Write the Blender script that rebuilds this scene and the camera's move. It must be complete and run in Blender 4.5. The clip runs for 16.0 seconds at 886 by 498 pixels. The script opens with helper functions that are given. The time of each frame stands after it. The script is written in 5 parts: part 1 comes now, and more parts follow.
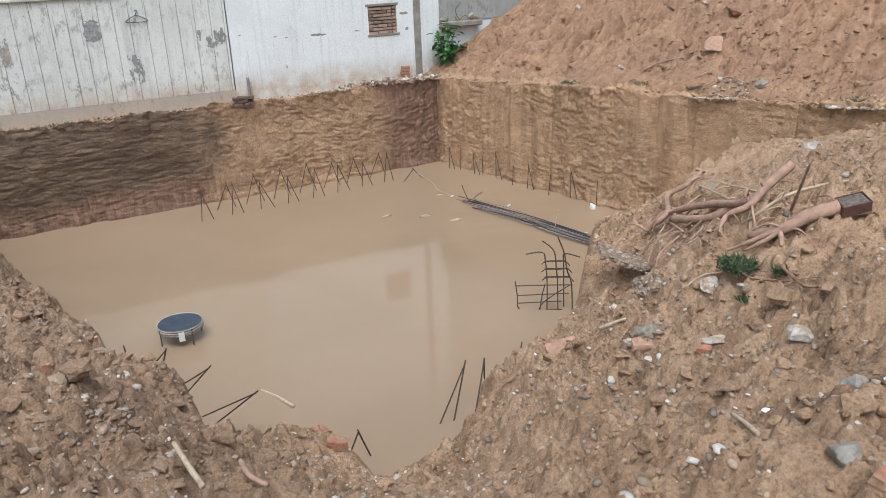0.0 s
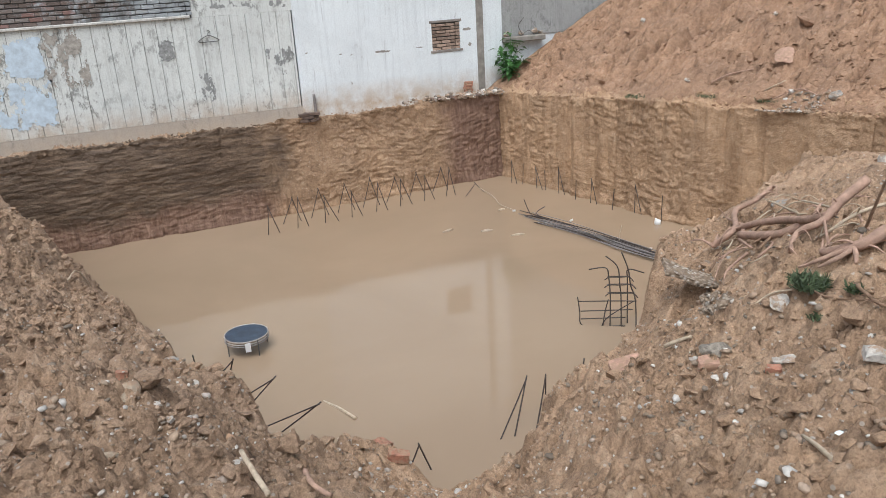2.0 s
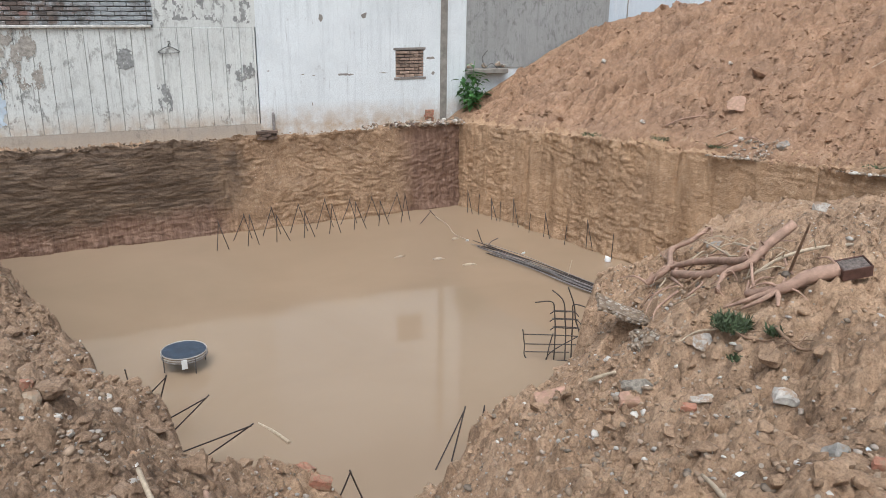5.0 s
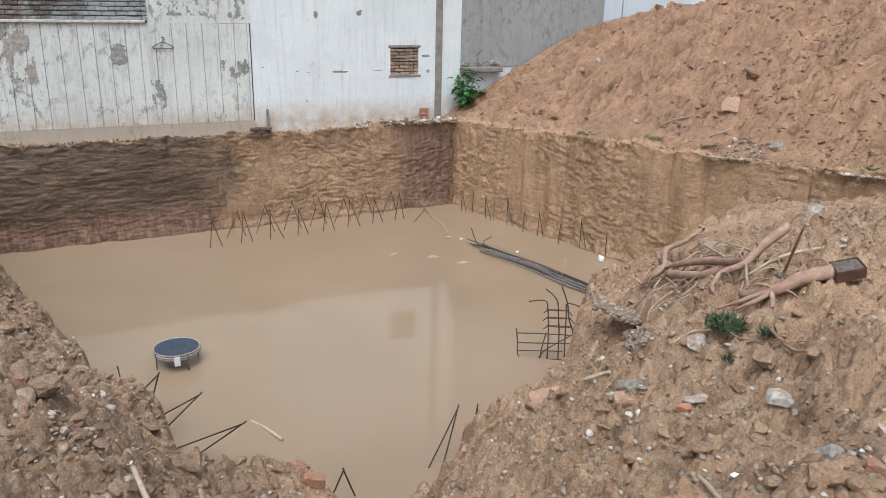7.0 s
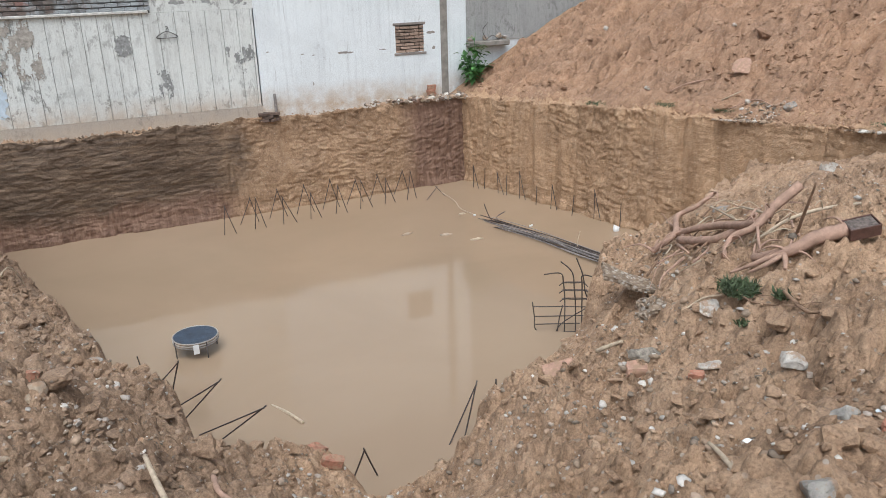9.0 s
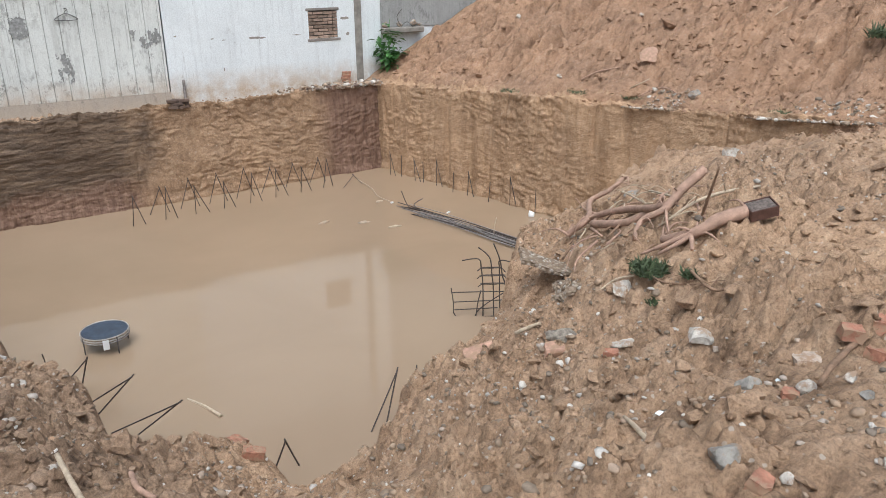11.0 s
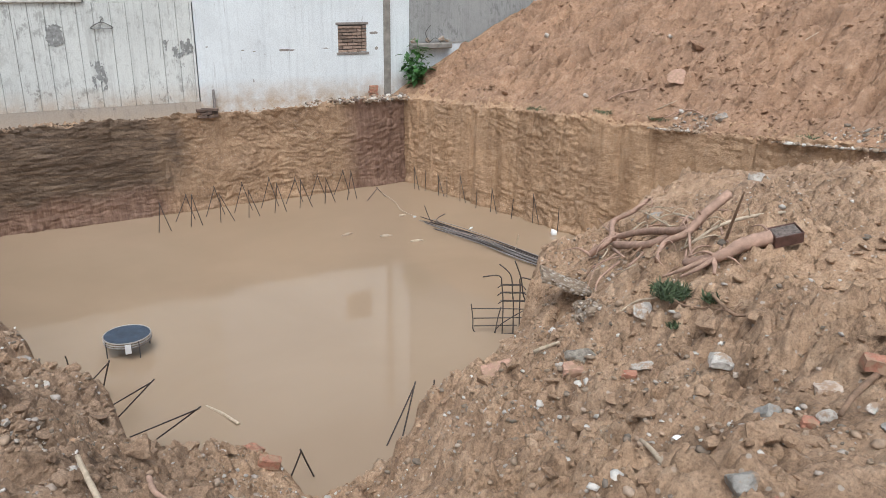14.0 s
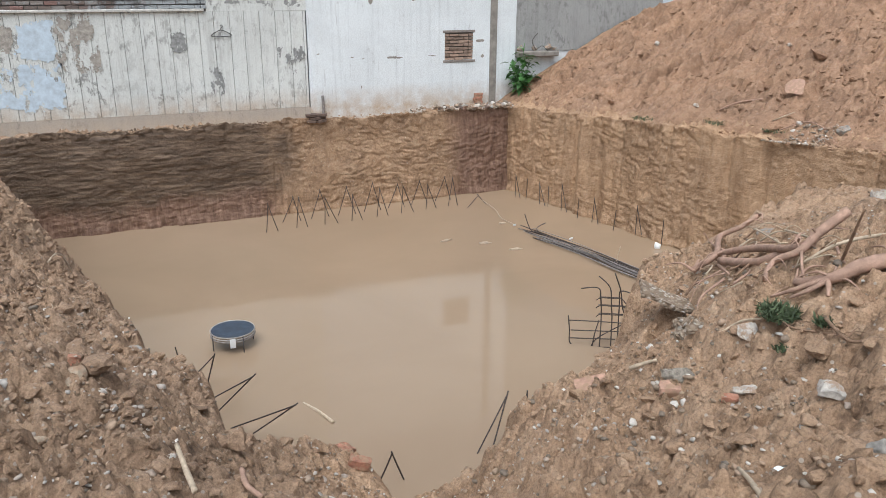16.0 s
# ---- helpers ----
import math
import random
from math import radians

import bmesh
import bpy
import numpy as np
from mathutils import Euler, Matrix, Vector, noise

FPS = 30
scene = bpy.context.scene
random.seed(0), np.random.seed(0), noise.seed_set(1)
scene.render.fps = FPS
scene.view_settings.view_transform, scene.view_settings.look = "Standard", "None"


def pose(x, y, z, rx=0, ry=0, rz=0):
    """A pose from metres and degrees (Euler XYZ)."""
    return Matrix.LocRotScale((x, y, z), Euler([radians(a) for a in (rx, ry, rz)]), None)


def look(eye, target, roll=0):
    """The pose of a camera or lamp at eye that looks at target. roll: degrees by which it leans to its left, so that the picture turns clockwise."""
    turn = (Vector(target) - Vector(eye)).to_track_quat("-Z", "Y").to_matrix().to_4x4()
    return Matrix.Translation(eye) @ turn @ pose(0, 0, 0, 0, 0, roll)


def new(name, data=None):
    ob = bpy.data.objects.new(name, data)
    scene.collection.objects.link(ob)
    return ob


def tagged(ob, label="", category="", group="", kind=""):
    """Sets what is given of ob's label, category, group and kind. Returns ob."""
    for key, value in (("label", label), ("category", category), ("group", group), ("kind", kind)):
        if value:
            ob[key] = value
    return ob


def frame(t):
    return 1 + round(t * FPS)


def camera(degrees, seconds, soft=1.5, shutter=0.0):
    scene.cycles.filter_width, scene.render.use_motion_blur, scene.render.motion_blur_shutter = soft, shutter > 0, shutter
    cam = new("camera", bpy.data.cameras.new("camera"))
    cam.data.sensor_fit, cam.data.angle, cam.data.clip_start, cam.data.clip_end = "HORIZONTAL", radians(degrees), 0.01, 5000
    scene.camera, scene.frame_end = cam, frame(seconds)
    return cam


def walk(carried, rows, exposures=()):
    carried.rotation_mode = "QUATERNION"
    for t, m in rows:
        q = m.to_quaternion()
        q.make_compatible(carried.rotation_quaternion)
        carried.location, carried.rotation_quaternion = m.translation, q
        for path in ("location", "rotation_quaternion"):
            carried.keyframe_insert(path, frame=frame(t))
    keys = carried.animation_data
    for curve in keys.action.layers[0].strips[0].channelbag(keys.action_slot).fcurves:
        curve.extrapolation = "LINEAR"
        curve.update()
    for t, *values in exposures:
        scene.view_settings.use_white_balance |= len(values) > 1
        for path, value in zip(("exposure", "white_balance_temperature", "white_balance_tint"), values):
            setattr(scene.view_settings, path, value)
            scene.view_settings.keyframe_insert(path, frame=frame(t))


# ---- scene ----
cam = camera(59.28, 16.0, soft=0.6)
PATH = [
    (0.0, -8.04, -16.357, 4.836, -26.59, -21.18, -2.18), (0.5, -8.047, -16.358, 4.838, -22.95, -20.67, -3.65),
    (1.0, -8.051, -16.368, 4.845, -21.96, -20.56, -3.92), (1.5, -8.041, -16.367, 4.847, -21.84, -20.19, -3.89),
    (2.0, -8.051, -16.37, 4.844, -21.83, -19.91, -3.45), (2.5, -8.05, -16.38, 4.847, -21.86, -19.68, -3.23),
    (3.0, -8.049, -16.392, 4.85, -23.12, -17.75, -2.94), (3.5, -8.044, -16.395, 4.846, -24.92, -17.4, -2.35),
    (4.0, -7.971, -16.39, 4.815, -25.66, -17.88, -0.32), (4.2, -7.939, -16.39, 4.804, -25.38, -18.18, 0.3),
    (6.3, -7.889, -16.374, 4.798, -24.99, -17.47, 0.82), (6.5, -7.893, -16.377, 4.801, -25.43, -17.56, 1.2),
    (7.0, -7.913, -16.38, 4.805, -25.6, -18.04, 1.25), (7.5, -7.904, -16.366, 4.794, -25.11, -20.49, 0.57),
    (8.0, -7.882, -16.375, 4.792, -22.93, -20.69, -0.51), (8.5, -7.847, -16.364, 4.781, -23.0, -20.12, -1.52),
    (9.0, -7.849, -16.368, 4.783, -24.3, -19.66, -1.73), (9.5, -7.85, -16.363, 4.781, -24.86, -20.73, -1.75),
    (10.0, -7.846, -16.367, 4.779, -25.54, -21.48, -2.46), (10.2, -7.852, -16.37, 4.778, -27.06, -21.51, -2.24),
    (12.3, -7.873, -16.39, 4.795, -31.86, -20.41, 0.05), (12.5, -7.87, -16.387, 4.791, -31.51, -20.41, 0.3),
    (13.0, -7.874, -16.392, 4.793, -30.29, -20.4, 0.31), (13.5, -7.876, -16.395, 4.797, -29.61, -19.81, 0.36),
    (14.0, -7.876, -16.393, 4.793, -29.05, -19.58, 0.73), (14.5, -7.876, -16.392, 4.796, -28.48, -19.41, 0.76),
    (15.0, -7.873, -16.392, 4.793, -26.59, -19.28, 0.11), (15.5, -7.853, -16.374, 4.787, -24.83, -19.4, 0.33),
    (16.0, -7.846, -16.38, 4.787, -21.28, -19.09, 0.24)]


def gaze(x, y, z, yaw, pitch, roll):
    a, b = radians(yaw), radians(pitch)
    way = Vector((-math.sin(a) * math.cos(b), math.cos(a) * math.cos(b), math.sin(b)))
    return look((x, y, z), Vector((x, y, z)) + way, roll)


walk(cam, [(r[0], gaze(*r[1:])) for r in PATH], exposures=[(0.0, 0.38, 6050, 10), (3.0, 0.36, 6050, 10), (9.8, 0.38, 6050, 10), (12.5, 0.46, 6050, 10), (13.5, 0.42, 6050, 10), (16.0, 0.38, 6050, 10)])

# ---- world and light: a bright overcast day ----
world = bpy.data.worlds.new("overcast_sky")
scene.world = world
world.use_nodes = True
wn, wl = world.node_tree.nodes, world.node_tree.links
sky = wn.new("ShaderNodeTexSky")
sky.sky_type, sky.sun_disc = "NISHITA", False
sky.sun_elevation, sky.sun_rotation = radians(62), radians(212)
sky.air_density, sky.dust_density, sky.ozone_density = 1.0, 6.0, 0.6
haze = wn.new("ShaderNodeHueSaturation")
haze.inputs["Saturation"].default_value = 0.25
wl.new(sky.outputs[0], haze.inputs["Color"])
wl.new(haze.outputs[0], wn["Background"].inputs["Color"])
wn["Background"].inputs["Strength"].default_value = 0.13
sun = new("sun", bpy.data.lights.new("sun", "SUN"))
sun.data.energy, sun.data.angle, sun.data.color = 1.0, radians(50), (1.0, 0.96, 0.9)
sun.matrix_world = look((0, 0, 30), (4.2, 6.7, 30 - 15))


# ---- materials ----
def nodes(name):
    m = bpy.data.materials.new(name)
    m.use_nodes = True
    return m, m.node_tree.nodes, m.node_tree.links, m.node_tree.nodes["Principled BSDF"]


def ramp(n, l, src, stops):
    r = n.new("ShaderNodeValToRGB")
    e = r.color_ramp.elements
    while len(e) < len(stops):
        e.new(0.5)
    for k, (p, c) in zip(e, stops):
        k.position, k.color = p, (*c, 1) if len(c) == 3 else c
    l.new(src, r.inputs[0])
    return r.outputs[0]


def tex(n, l, scale, detail=6, rough=0.6, stretch=(1, 1, 1), dist=0.0):
    co = n.new("ShaderNodeNewGeometry")
    mp = n.new("ShaderNodeMapping")
    mp.inputs["Scale"].default_value = stretch
    l.new(co.outputs["Position"], mp.inputs[0])
    t = n.new("ShaderNodeTexNoise")
    t.inputs["Scale"].default_value, t.inputs["Detail"].default_value = scale, detail
    t.inputs["Roughness"].default_value, t.inputs["Distortion"].default_value = rough, dist
    l.new(mp.outputs[0], t.inputs["Vector"])
    return t.outputs["Fac"]


def mix(n, l, fac, a, b, mode="MIX"):
    m = n.new("ShaderNodeMix")
    m.data_type, m.blend_type = "RGBA", mode
    for sock, v in ((m.inputs[0], fac), (m.inputs[6], a), (m.inputs[7], b)):
        if isinstance(v, (int, float)):
            sock.default_value = v
        elif isinstance(v, tuple):
            sock.default_value = (*v, 1)
        else:
            l.new(v, sock)
    return m.outputs[2]


def bump(n, l, b, height, strength, dist):
    k = n.new("ShaderNodeBump")
    k.inputs["Strength"].default_value, k.inputs["Distance"].default_value = strength, dist
    l.new(height, k.inputs["Height"])
    l.new(k.outputs[0], b.inputs["Normal"])
    return k


def axis(n, l, which, lo, hi):
    """0 to 1 as the world place goes from lo to hi along an axis."""
    co, sp, mr = n.new("ShaderNodeNewGeometry"), n.new("ShaderNodeSeparateXYZ"), n.new("ShaderNodeMapRange")
    l.new(co.outputs["Position"], sp.inputs[0])
    l.new(sp.outputs[which], mr.inputs[0])
    mr.inputs[1].default_value, mr.inputs[2].default_value = lo, hi
    return mr.outputs[0]


def maths(n, l, op, a, b=0.5):
    m = n.new("ShaderNodeMath")
    m.operation = op
    m.use_clamp = True
    for sock, v in zip(m.inputs, (a, b)):
        if isinstance(v, (int, float)):
            sock.default_value = v
        else:
            l.new(v, sock)
    return m.outputs[0]


def crumbs(n, l, scale):
    co, v = n.new("ShaderNodeNewGeometry"), n.new("ShaderNodeTexVoronoi")
    v.inputs["Scale"].default_value = scale
    l.new(co.outputs["Position"], v.inputs["Vector"])
    return v.outputs["Distance"]


def soil(name, dark, mid, light, dry, scale=1.0, rough=0.85, relief=1.0, stretch=(1, 1, 1)):
    """Earth: broad patches, lumps, crumbs and grit, damp in places."""
    m, n, l, b = nodes(name)
    broad = tex(n, l, 0.9 * scale, 5, 0.6)
    patch = tex(n, l, 4.5 * scale, 6, 0.65, stretch, 0.3)
    lump = tex(n, l, 17 * scale, 12, 0.75, stretch, 0.3)
    grit = tex(n, l, 95 * scale, 6, 0.75)
    both = maths(n, l, "ADD", maths(n, l, "MULTIPLY", patch, 0.5), maths(n, l, "MULTIPLY", lump, 0.5))
    c = ramp(n, l, both, [(0.36, dark), (0.46, mid), (0.55, light), (0.66, dry)])
    tone = ramp(n, l, broad, [(0.3, (0.84, 0.83, 0.82)), (0.7, (1.1, 1.08, 1.04))])
    c = mix(n, l, 1.0, c, tone, "MULTIPLY")
    speck = ramp(n, l, grit, [(0.32, (0.55, 0.54, 0.53)), (0.5, (1, 1, 1)), (0.68, (1.4, 1.38, 1.36))])
    c = mix(n, l, 0.9, c, speck, "MULTIPLY")
    # pale grit set in the earth, one crumb in twenty
    co, v = n.new("ShaderNodeNewGeometry"), n.new("ShaderNodeTexVoronoi")
    v.inputs["Scale"].default_value = 48 * scale
    l.new(co.outputs["Position"], v.inputs["Vector"])
    sp = n.new("ShaderNodeSeparateColor")
    l.new(v.outputs["Color"], sp.inputs[0])
    chip = maths(n, l, "MULTIPLY", ramp(n, l, sp.outputs[0], [(0.945, (0,) * 3), (0.955, (0.75,) * 3)]), ramp(n, l, v.outputs["Distance"], [(0.3, (1,) * 3), (0.4, (0,) * 3)]))
    l.new(mix(n, l, chip, c, (0.46, 0.41, 0.35)), b.inputs["Base Color"])
    l.new(ramp(n, l, broad, [(0.35, (rough - 0.25,) * 3), (0.6, (rough,) * 3)]), b.inputs["Roughness"])
    h = maths(n, l, "ADD", maths(n, l, "MULTIPLY", lump, 0.5), maths(n, l, "MULTIPLY", grit, 0.08))
    h = maths(n, l, "ADD", h, maths(n, l, "MULTIPLY", crumbs(n, l, 34 * scale), 0.24))
    bump(n, l, b, h, 1.0, 0.06 * relief)
    b.inputs["Specular IOR Level"].default_value = 0.35
    return m, n, l, b


def simple(name, color, rough=0.7, metal=0.0, var=0.25, scale=12.0, relief=0.004, spec=0.5, rand=0.0, island=None, dirt=0.0):
    """A plain stuff with uneven tone and fine relief; rand: how much single pieces differ."""
    m, n, l, b = nodes(name)
    t = tex(n, l, scale, 7, 0.65)
    lo, hi = tuple(c * (1 - var) for c in color), tuple(min(1, c * (1 + var)) for c in color)
    c = ramp(n, l, t, [(0.3, lo), (0.7, hi)])
    if rand:
        oi = n.new("ShaderNodeObjectInfo")
        c = mix(n, l, 1.0, c, ramp(n, l, oi.outputs["Random"], [(0, (1 - rand,) * 3), (1, (1 + rand,) * 3)]), "MULTIPLY")
    if island:
        gi = n.new("ShaderNodeNewGeometry")
        c = mix(n, l, 1.0, c, ramp(n, l, gi.outputs["Random Per Island"], island), "MULTIPLY")
    if dirt:  # clay smeared over part of it
        smear = ramp(n, l, tex(n, l, 16, 8, 0.75), [(0.56 - 0.16 * dirt, (0,) * 3), (0.62 - 0.1 * dirt, (0.9,) * 3)])
        c = mix(n, l, smear, c, (0.34, 0.232, 0.152))
    l.new(c, b.inputs["Base Color"])
    b.inputs["Roughness"].default_value, b.inputs["Metallic"].default_value = rough, metal
    b.inputs["Specular IOR Level"].default_value = spec
    bump(n, l, b, tex(n, l, scale * 6, 5, 0.7), 0.6, relief)
    return m


# ---- noise for shapes ----
def lattice(ix, iy, iz):
    h = (ix.astype(np.int64) * 374761393 + iy.astype(np.int64) * 668265263 + iz.astype(np.int64) * 2147483647) & 0xFFFFFFFF
    h = ((h ^ (h >> 13)) * 1274126177) & 0xFFFFFFFF
    h = ((h ^ (h >> 16)) * 40503) & 0xFFFFFFFF
    return ((h ^ (h >> 15)) & 0xFFFFFF) / 16777216.0


def vnoise(x, y, z=0.0):
    """Smooth noise in 0 to 1 for arrays of places."""
    x, y, z = np.broadcast_arrays(np.asarray(x, float), np.asarray(y, float), np.asarray(z, float))
    ix, iy, iz = np.floor(x), np.floor(y), np.floor(z)
    fx, fy, fz = x - ix, y - iy, z - iz
    fx, fy, fz = (f * f * (3 - 2 * f) for f in (fx, fy, fz))
    out = 0.0
    for a in (0, 1):
        for b in (0, 1):
            for c in (0, 1):
                w = (fx if a else 1 - fx) * (fy if b else 1 - fy) * (fz if c else 1 - fz)
                out = out + w * lattice(ix + a, iy + b, iz + c)
    return out


def fbm(x, y, z=0.0, octaves=5, gain=0.5):
    """Noise about 0, within about -0.5 to 0.5."""
    out, amp, tot, f = 0.0, 1.0, 0.0, 1.0
    for k in range(octaves):
        out = out + amp * (vnoise(x * f + 17.3 * k, y * f - 9.1 * k, z * f + 3.7 * k) - 0.5)
        tot, amp, f = tot + amp, amp * gain, f * 2.03
    return out / tot * 1.4


def billow(x, y, z=0.0, octaves=5, gain=0.6):
    """Rounded swellings with sharp creases between, about 0 to 1."""
    out, amp, tot, f = 0.0, 1.0, 0.0, 1.0
    for k in range(octaves):
        out = out + amp * np.abs(2 * vnoise(x * f + 31.7 * k, y * f - 13.3 * k, z * f + 5.1 * k) - 1)
        tot, amp, f = tot + amp, amp * gain, f * 1.97
    return out / tot


def ease(v, lo, hi):
    s = np.clip((v - lo) / (hi - lo), 0, 1)
    return s * s * (3 - 2 * s)


# ---- the lie of the land: water at z = 0, the pit's far corner at x = y = 0 ----
LIP = [(-10.7, -0.3, 2.0), (-9.7, -4.5, 2.1), (-8.85, -7.5, 2.1), (-8.73, -8.25, 2.05), (-8.42, -9.05, 2.1), (-8.17, -10.37, 2.36),
       (-8.0, -11.27, 2.57), (-8.0, -11.61, 2.62), (-7.75, -11.92, 2.62), (-7.68, -12.2, 2.65), (-7.62, -12.42, 2.62),
       (-7.6, -12.57, 2.52), (-7.33, -12.41, 2.3), (-7.13, -12.26, 2.15), (-6.93, -12.01, 1.95), (-6.77, -12.11, 1.9),
       (-6.68, -12.3, 1.85), (-6.66, -12.56, 1.8), (-6.57, -12.57, 1.75), (-6.36, -12.63, 1.75), (-6.17, -12.69, 1.8),
       (-6.21, -12.93, 2.2), (-6.07, -12.86, 2.35), (-5.86, -12.76, 2.42), (-5.59, -12.74, 2.46), (-5.37, -12.65, 2.52),
       (-5.18, -12.57, 2.6), (-5.06, -12.53, 2.8), (-4.73, -12.15, 2.85), (-4.3, -12.09, 2.95), (-2.96, -11.63, 3.08)]
LIP2 = [(-2.14, -11.66, 3.1), (-1.6, -11.9, 3.1), (-0.6, -11.75, 3.0), (1.0, -11.2, 2.8), (2.4, -10.65, 2.65), (2.15, -9.0, 2.45),
        (1.72, -6.6, 2.25), (1.12, -4.0, 2.1), (0.29, -0.5, 2.0), (0.14, 0.15, 2.0), (-5.0, 0.05, 1.97)]
HIGH = [(-8.07, -11.9, 2.72), (-8.2, -13.0, 3.12), (-7.86, -13.6, 3.08), (-8.1, -13.25, 3.06), (-9.3, -8.6, 3.05), (-8.95, -8.5, 2.75), (-9.6, -11.0, 3.1),
        (-9.5, -14.0, 3.4), (-7.6, -14.5, 3.2), (-7.9, -16.4, 3.45), (-10.5, -17.5, 3.4), (-6.6, -13.35, 2.2), (-6.95, -14.1, 2.8),
        (-5.15, -13.05, 3.02), (-3.9, -12.4, 3.2), (-4.9, -14.1, 3.6), (-5.1, -13.7, 3.42), (-5.86, -14.7, 3.46), (-6.43, -15.1, 3.58),
        (-5.7, -14.3, 3.28), (-5.53, -14.0, 3.3), (-6.6, -15.4, 3.7), (-5.5, -13.0, 2.62), (-6.2, -13.5, 2.75), (-3.0, -13.0, 3.4)]
FAR = [(-2.0, -14.0, 3.6), (0.5, -13.5, 3.3), (-4.0, -16.5, 3.7), (3.0, -12.0, 3.0), (3.2, -6.0, 2.4), (2.0, 1.5, 2.0), (-5.0, 2.0, 1.95), (-11.5, 0.3, 1.98),
       (-11.5, -4.0, 2.3), (-12.0, -9.0, 2.9), (-30.0, 30.0, 2.0), (30.0, 30.0, 2.0), (0.0, 35.0, 2.0), (35.0, -5.0, 2.4), (30.0, -40.0, 3.2),
       (-8.0, -45.0, 3.2), (-40.0, -30.0, 3.0), (-40.0, 0.0, 2.2), (6.0, -20.0, 3.4), (-15.0, -20.0, 3.3)]
CTRL = np.array(LIP + LIP2 + HIGH + FAR)
EDGE = np.array(LIP + LIP2)[:, :2]
_d = np.linalg.norm(CTRL[:, None, :2] - CTRL[None, :, :2], axis=2)
WEIGHT = np.linalg.solve(np.block([[-_d - 0.06 * np.eye(len(CTRL)), np.ones((len(CTRL), 1))], [np.ones((1, len(CTRL))), np.zeros((1, 1))]]), np.append(CTRL[:, 2], 0))
EAST = np.array((0.970, 0.243))  # out of the pit, square to its east wall


def inside(x, y):
    """Signed distance to the pit's edge, negative within."""
    x, y = np.asarray(x, float), np.asarray(y, float)
    best, odd, cut = np.full(x.shape, 1e9), np.zeros(x.shape, bool), np.full(x.shape, 1e9)
    for k, ((ax, ay), (bx, by)) in enumerate(zip(EDGE, np.roll(EDGE, -1, axis=0))):
        dx, dy = bx - ax, by - ay
        s = np.clip(((x - ax) * dx + (y - ay) * dy) / (dx * dx + dy * dy), 0, 1)
        gap = np.hypot(x - ax - s * dx, y - ay - s * dy)
        best = np.minimum(best, gap)
        if k >= len(LIP) + 4:
            cut = np.minimum(cut, gap)
        if dy:
            odd ^= ((ay > y) != (by > y)) & (x < dx * (y - ay) / dy + ax)
    return np.where(odd, -best, best), cut


def land(x, y):
    """Height of the ground outside the pit, smooth."""
    x, y = np.asarray(x, float), np.asarray(y, float)
    z = np.full(x.shape, WEIGHT[-1])
    for (cx, cy, _), w in zip(CTRL, WEIGHT[:-1]):
        z = z - w * np.hypot(x - cx, y - cy)
    d = EAST[0] * x + EAST[1] * y - 0.26  # the spoil heap behind the east rim
    crest = 2.35 + 0.16 * np.clip(-y, 0, 6)
    rise = 0.66 * np.maximum(d, 0)
    heap = crest * (1 - np.exp(-(rise / crest) ** 1.0 - 0.55 * (rise / crest) ** 3))
    heap = heap * ease(y, -15.0, -10.0) * (1 - ease(d, 9, 18))
    return np.clip(z, 1.4, 4.2) + heap


def domes(x, y, seed):
    """Heaped lumps: rounded tops with creases between, each lump of its own height."""
    ix, iy = np.floor(x), np.floor(y)
    top = np.zeros(np.shape(x))
    for a in (-1, 0, 1):
        for b in (-1, 0, 1):
            cx, cy = ix + a, iy + b
            k = cx * 0 + seed
            px, py = cx + lattice(cx, cy, k), cy + lattice(cx, cy, k + 1)
            big = 0.35 + 0.65 * lattice(cx, cy, k + 2)
            ang = 6.28 * lattice(cx, cy, k + 3)
            dx, dy = x - px, y - py
            u, v = dx * np.cos(ang) + dy * np.sin(ang), (dy * np.cos(ang) - dx * np.sin(ang)) * 1.5
            tilt = 0.5 * (u * (lattice(cx, cy, k + 4) - 0.5) + v * (lattice(cx, cy, k + 5) - 0.5))
            m = np.maximum(np.abs(u), np.abs(v)) * 0.5 + 0.5 * np.hypot(u, v)
            top = np.maximum(top, (np.clip(1 - (m / (0.9 * big)) ** 4, 0, 1)) * big * (1 + tilt))
    return top


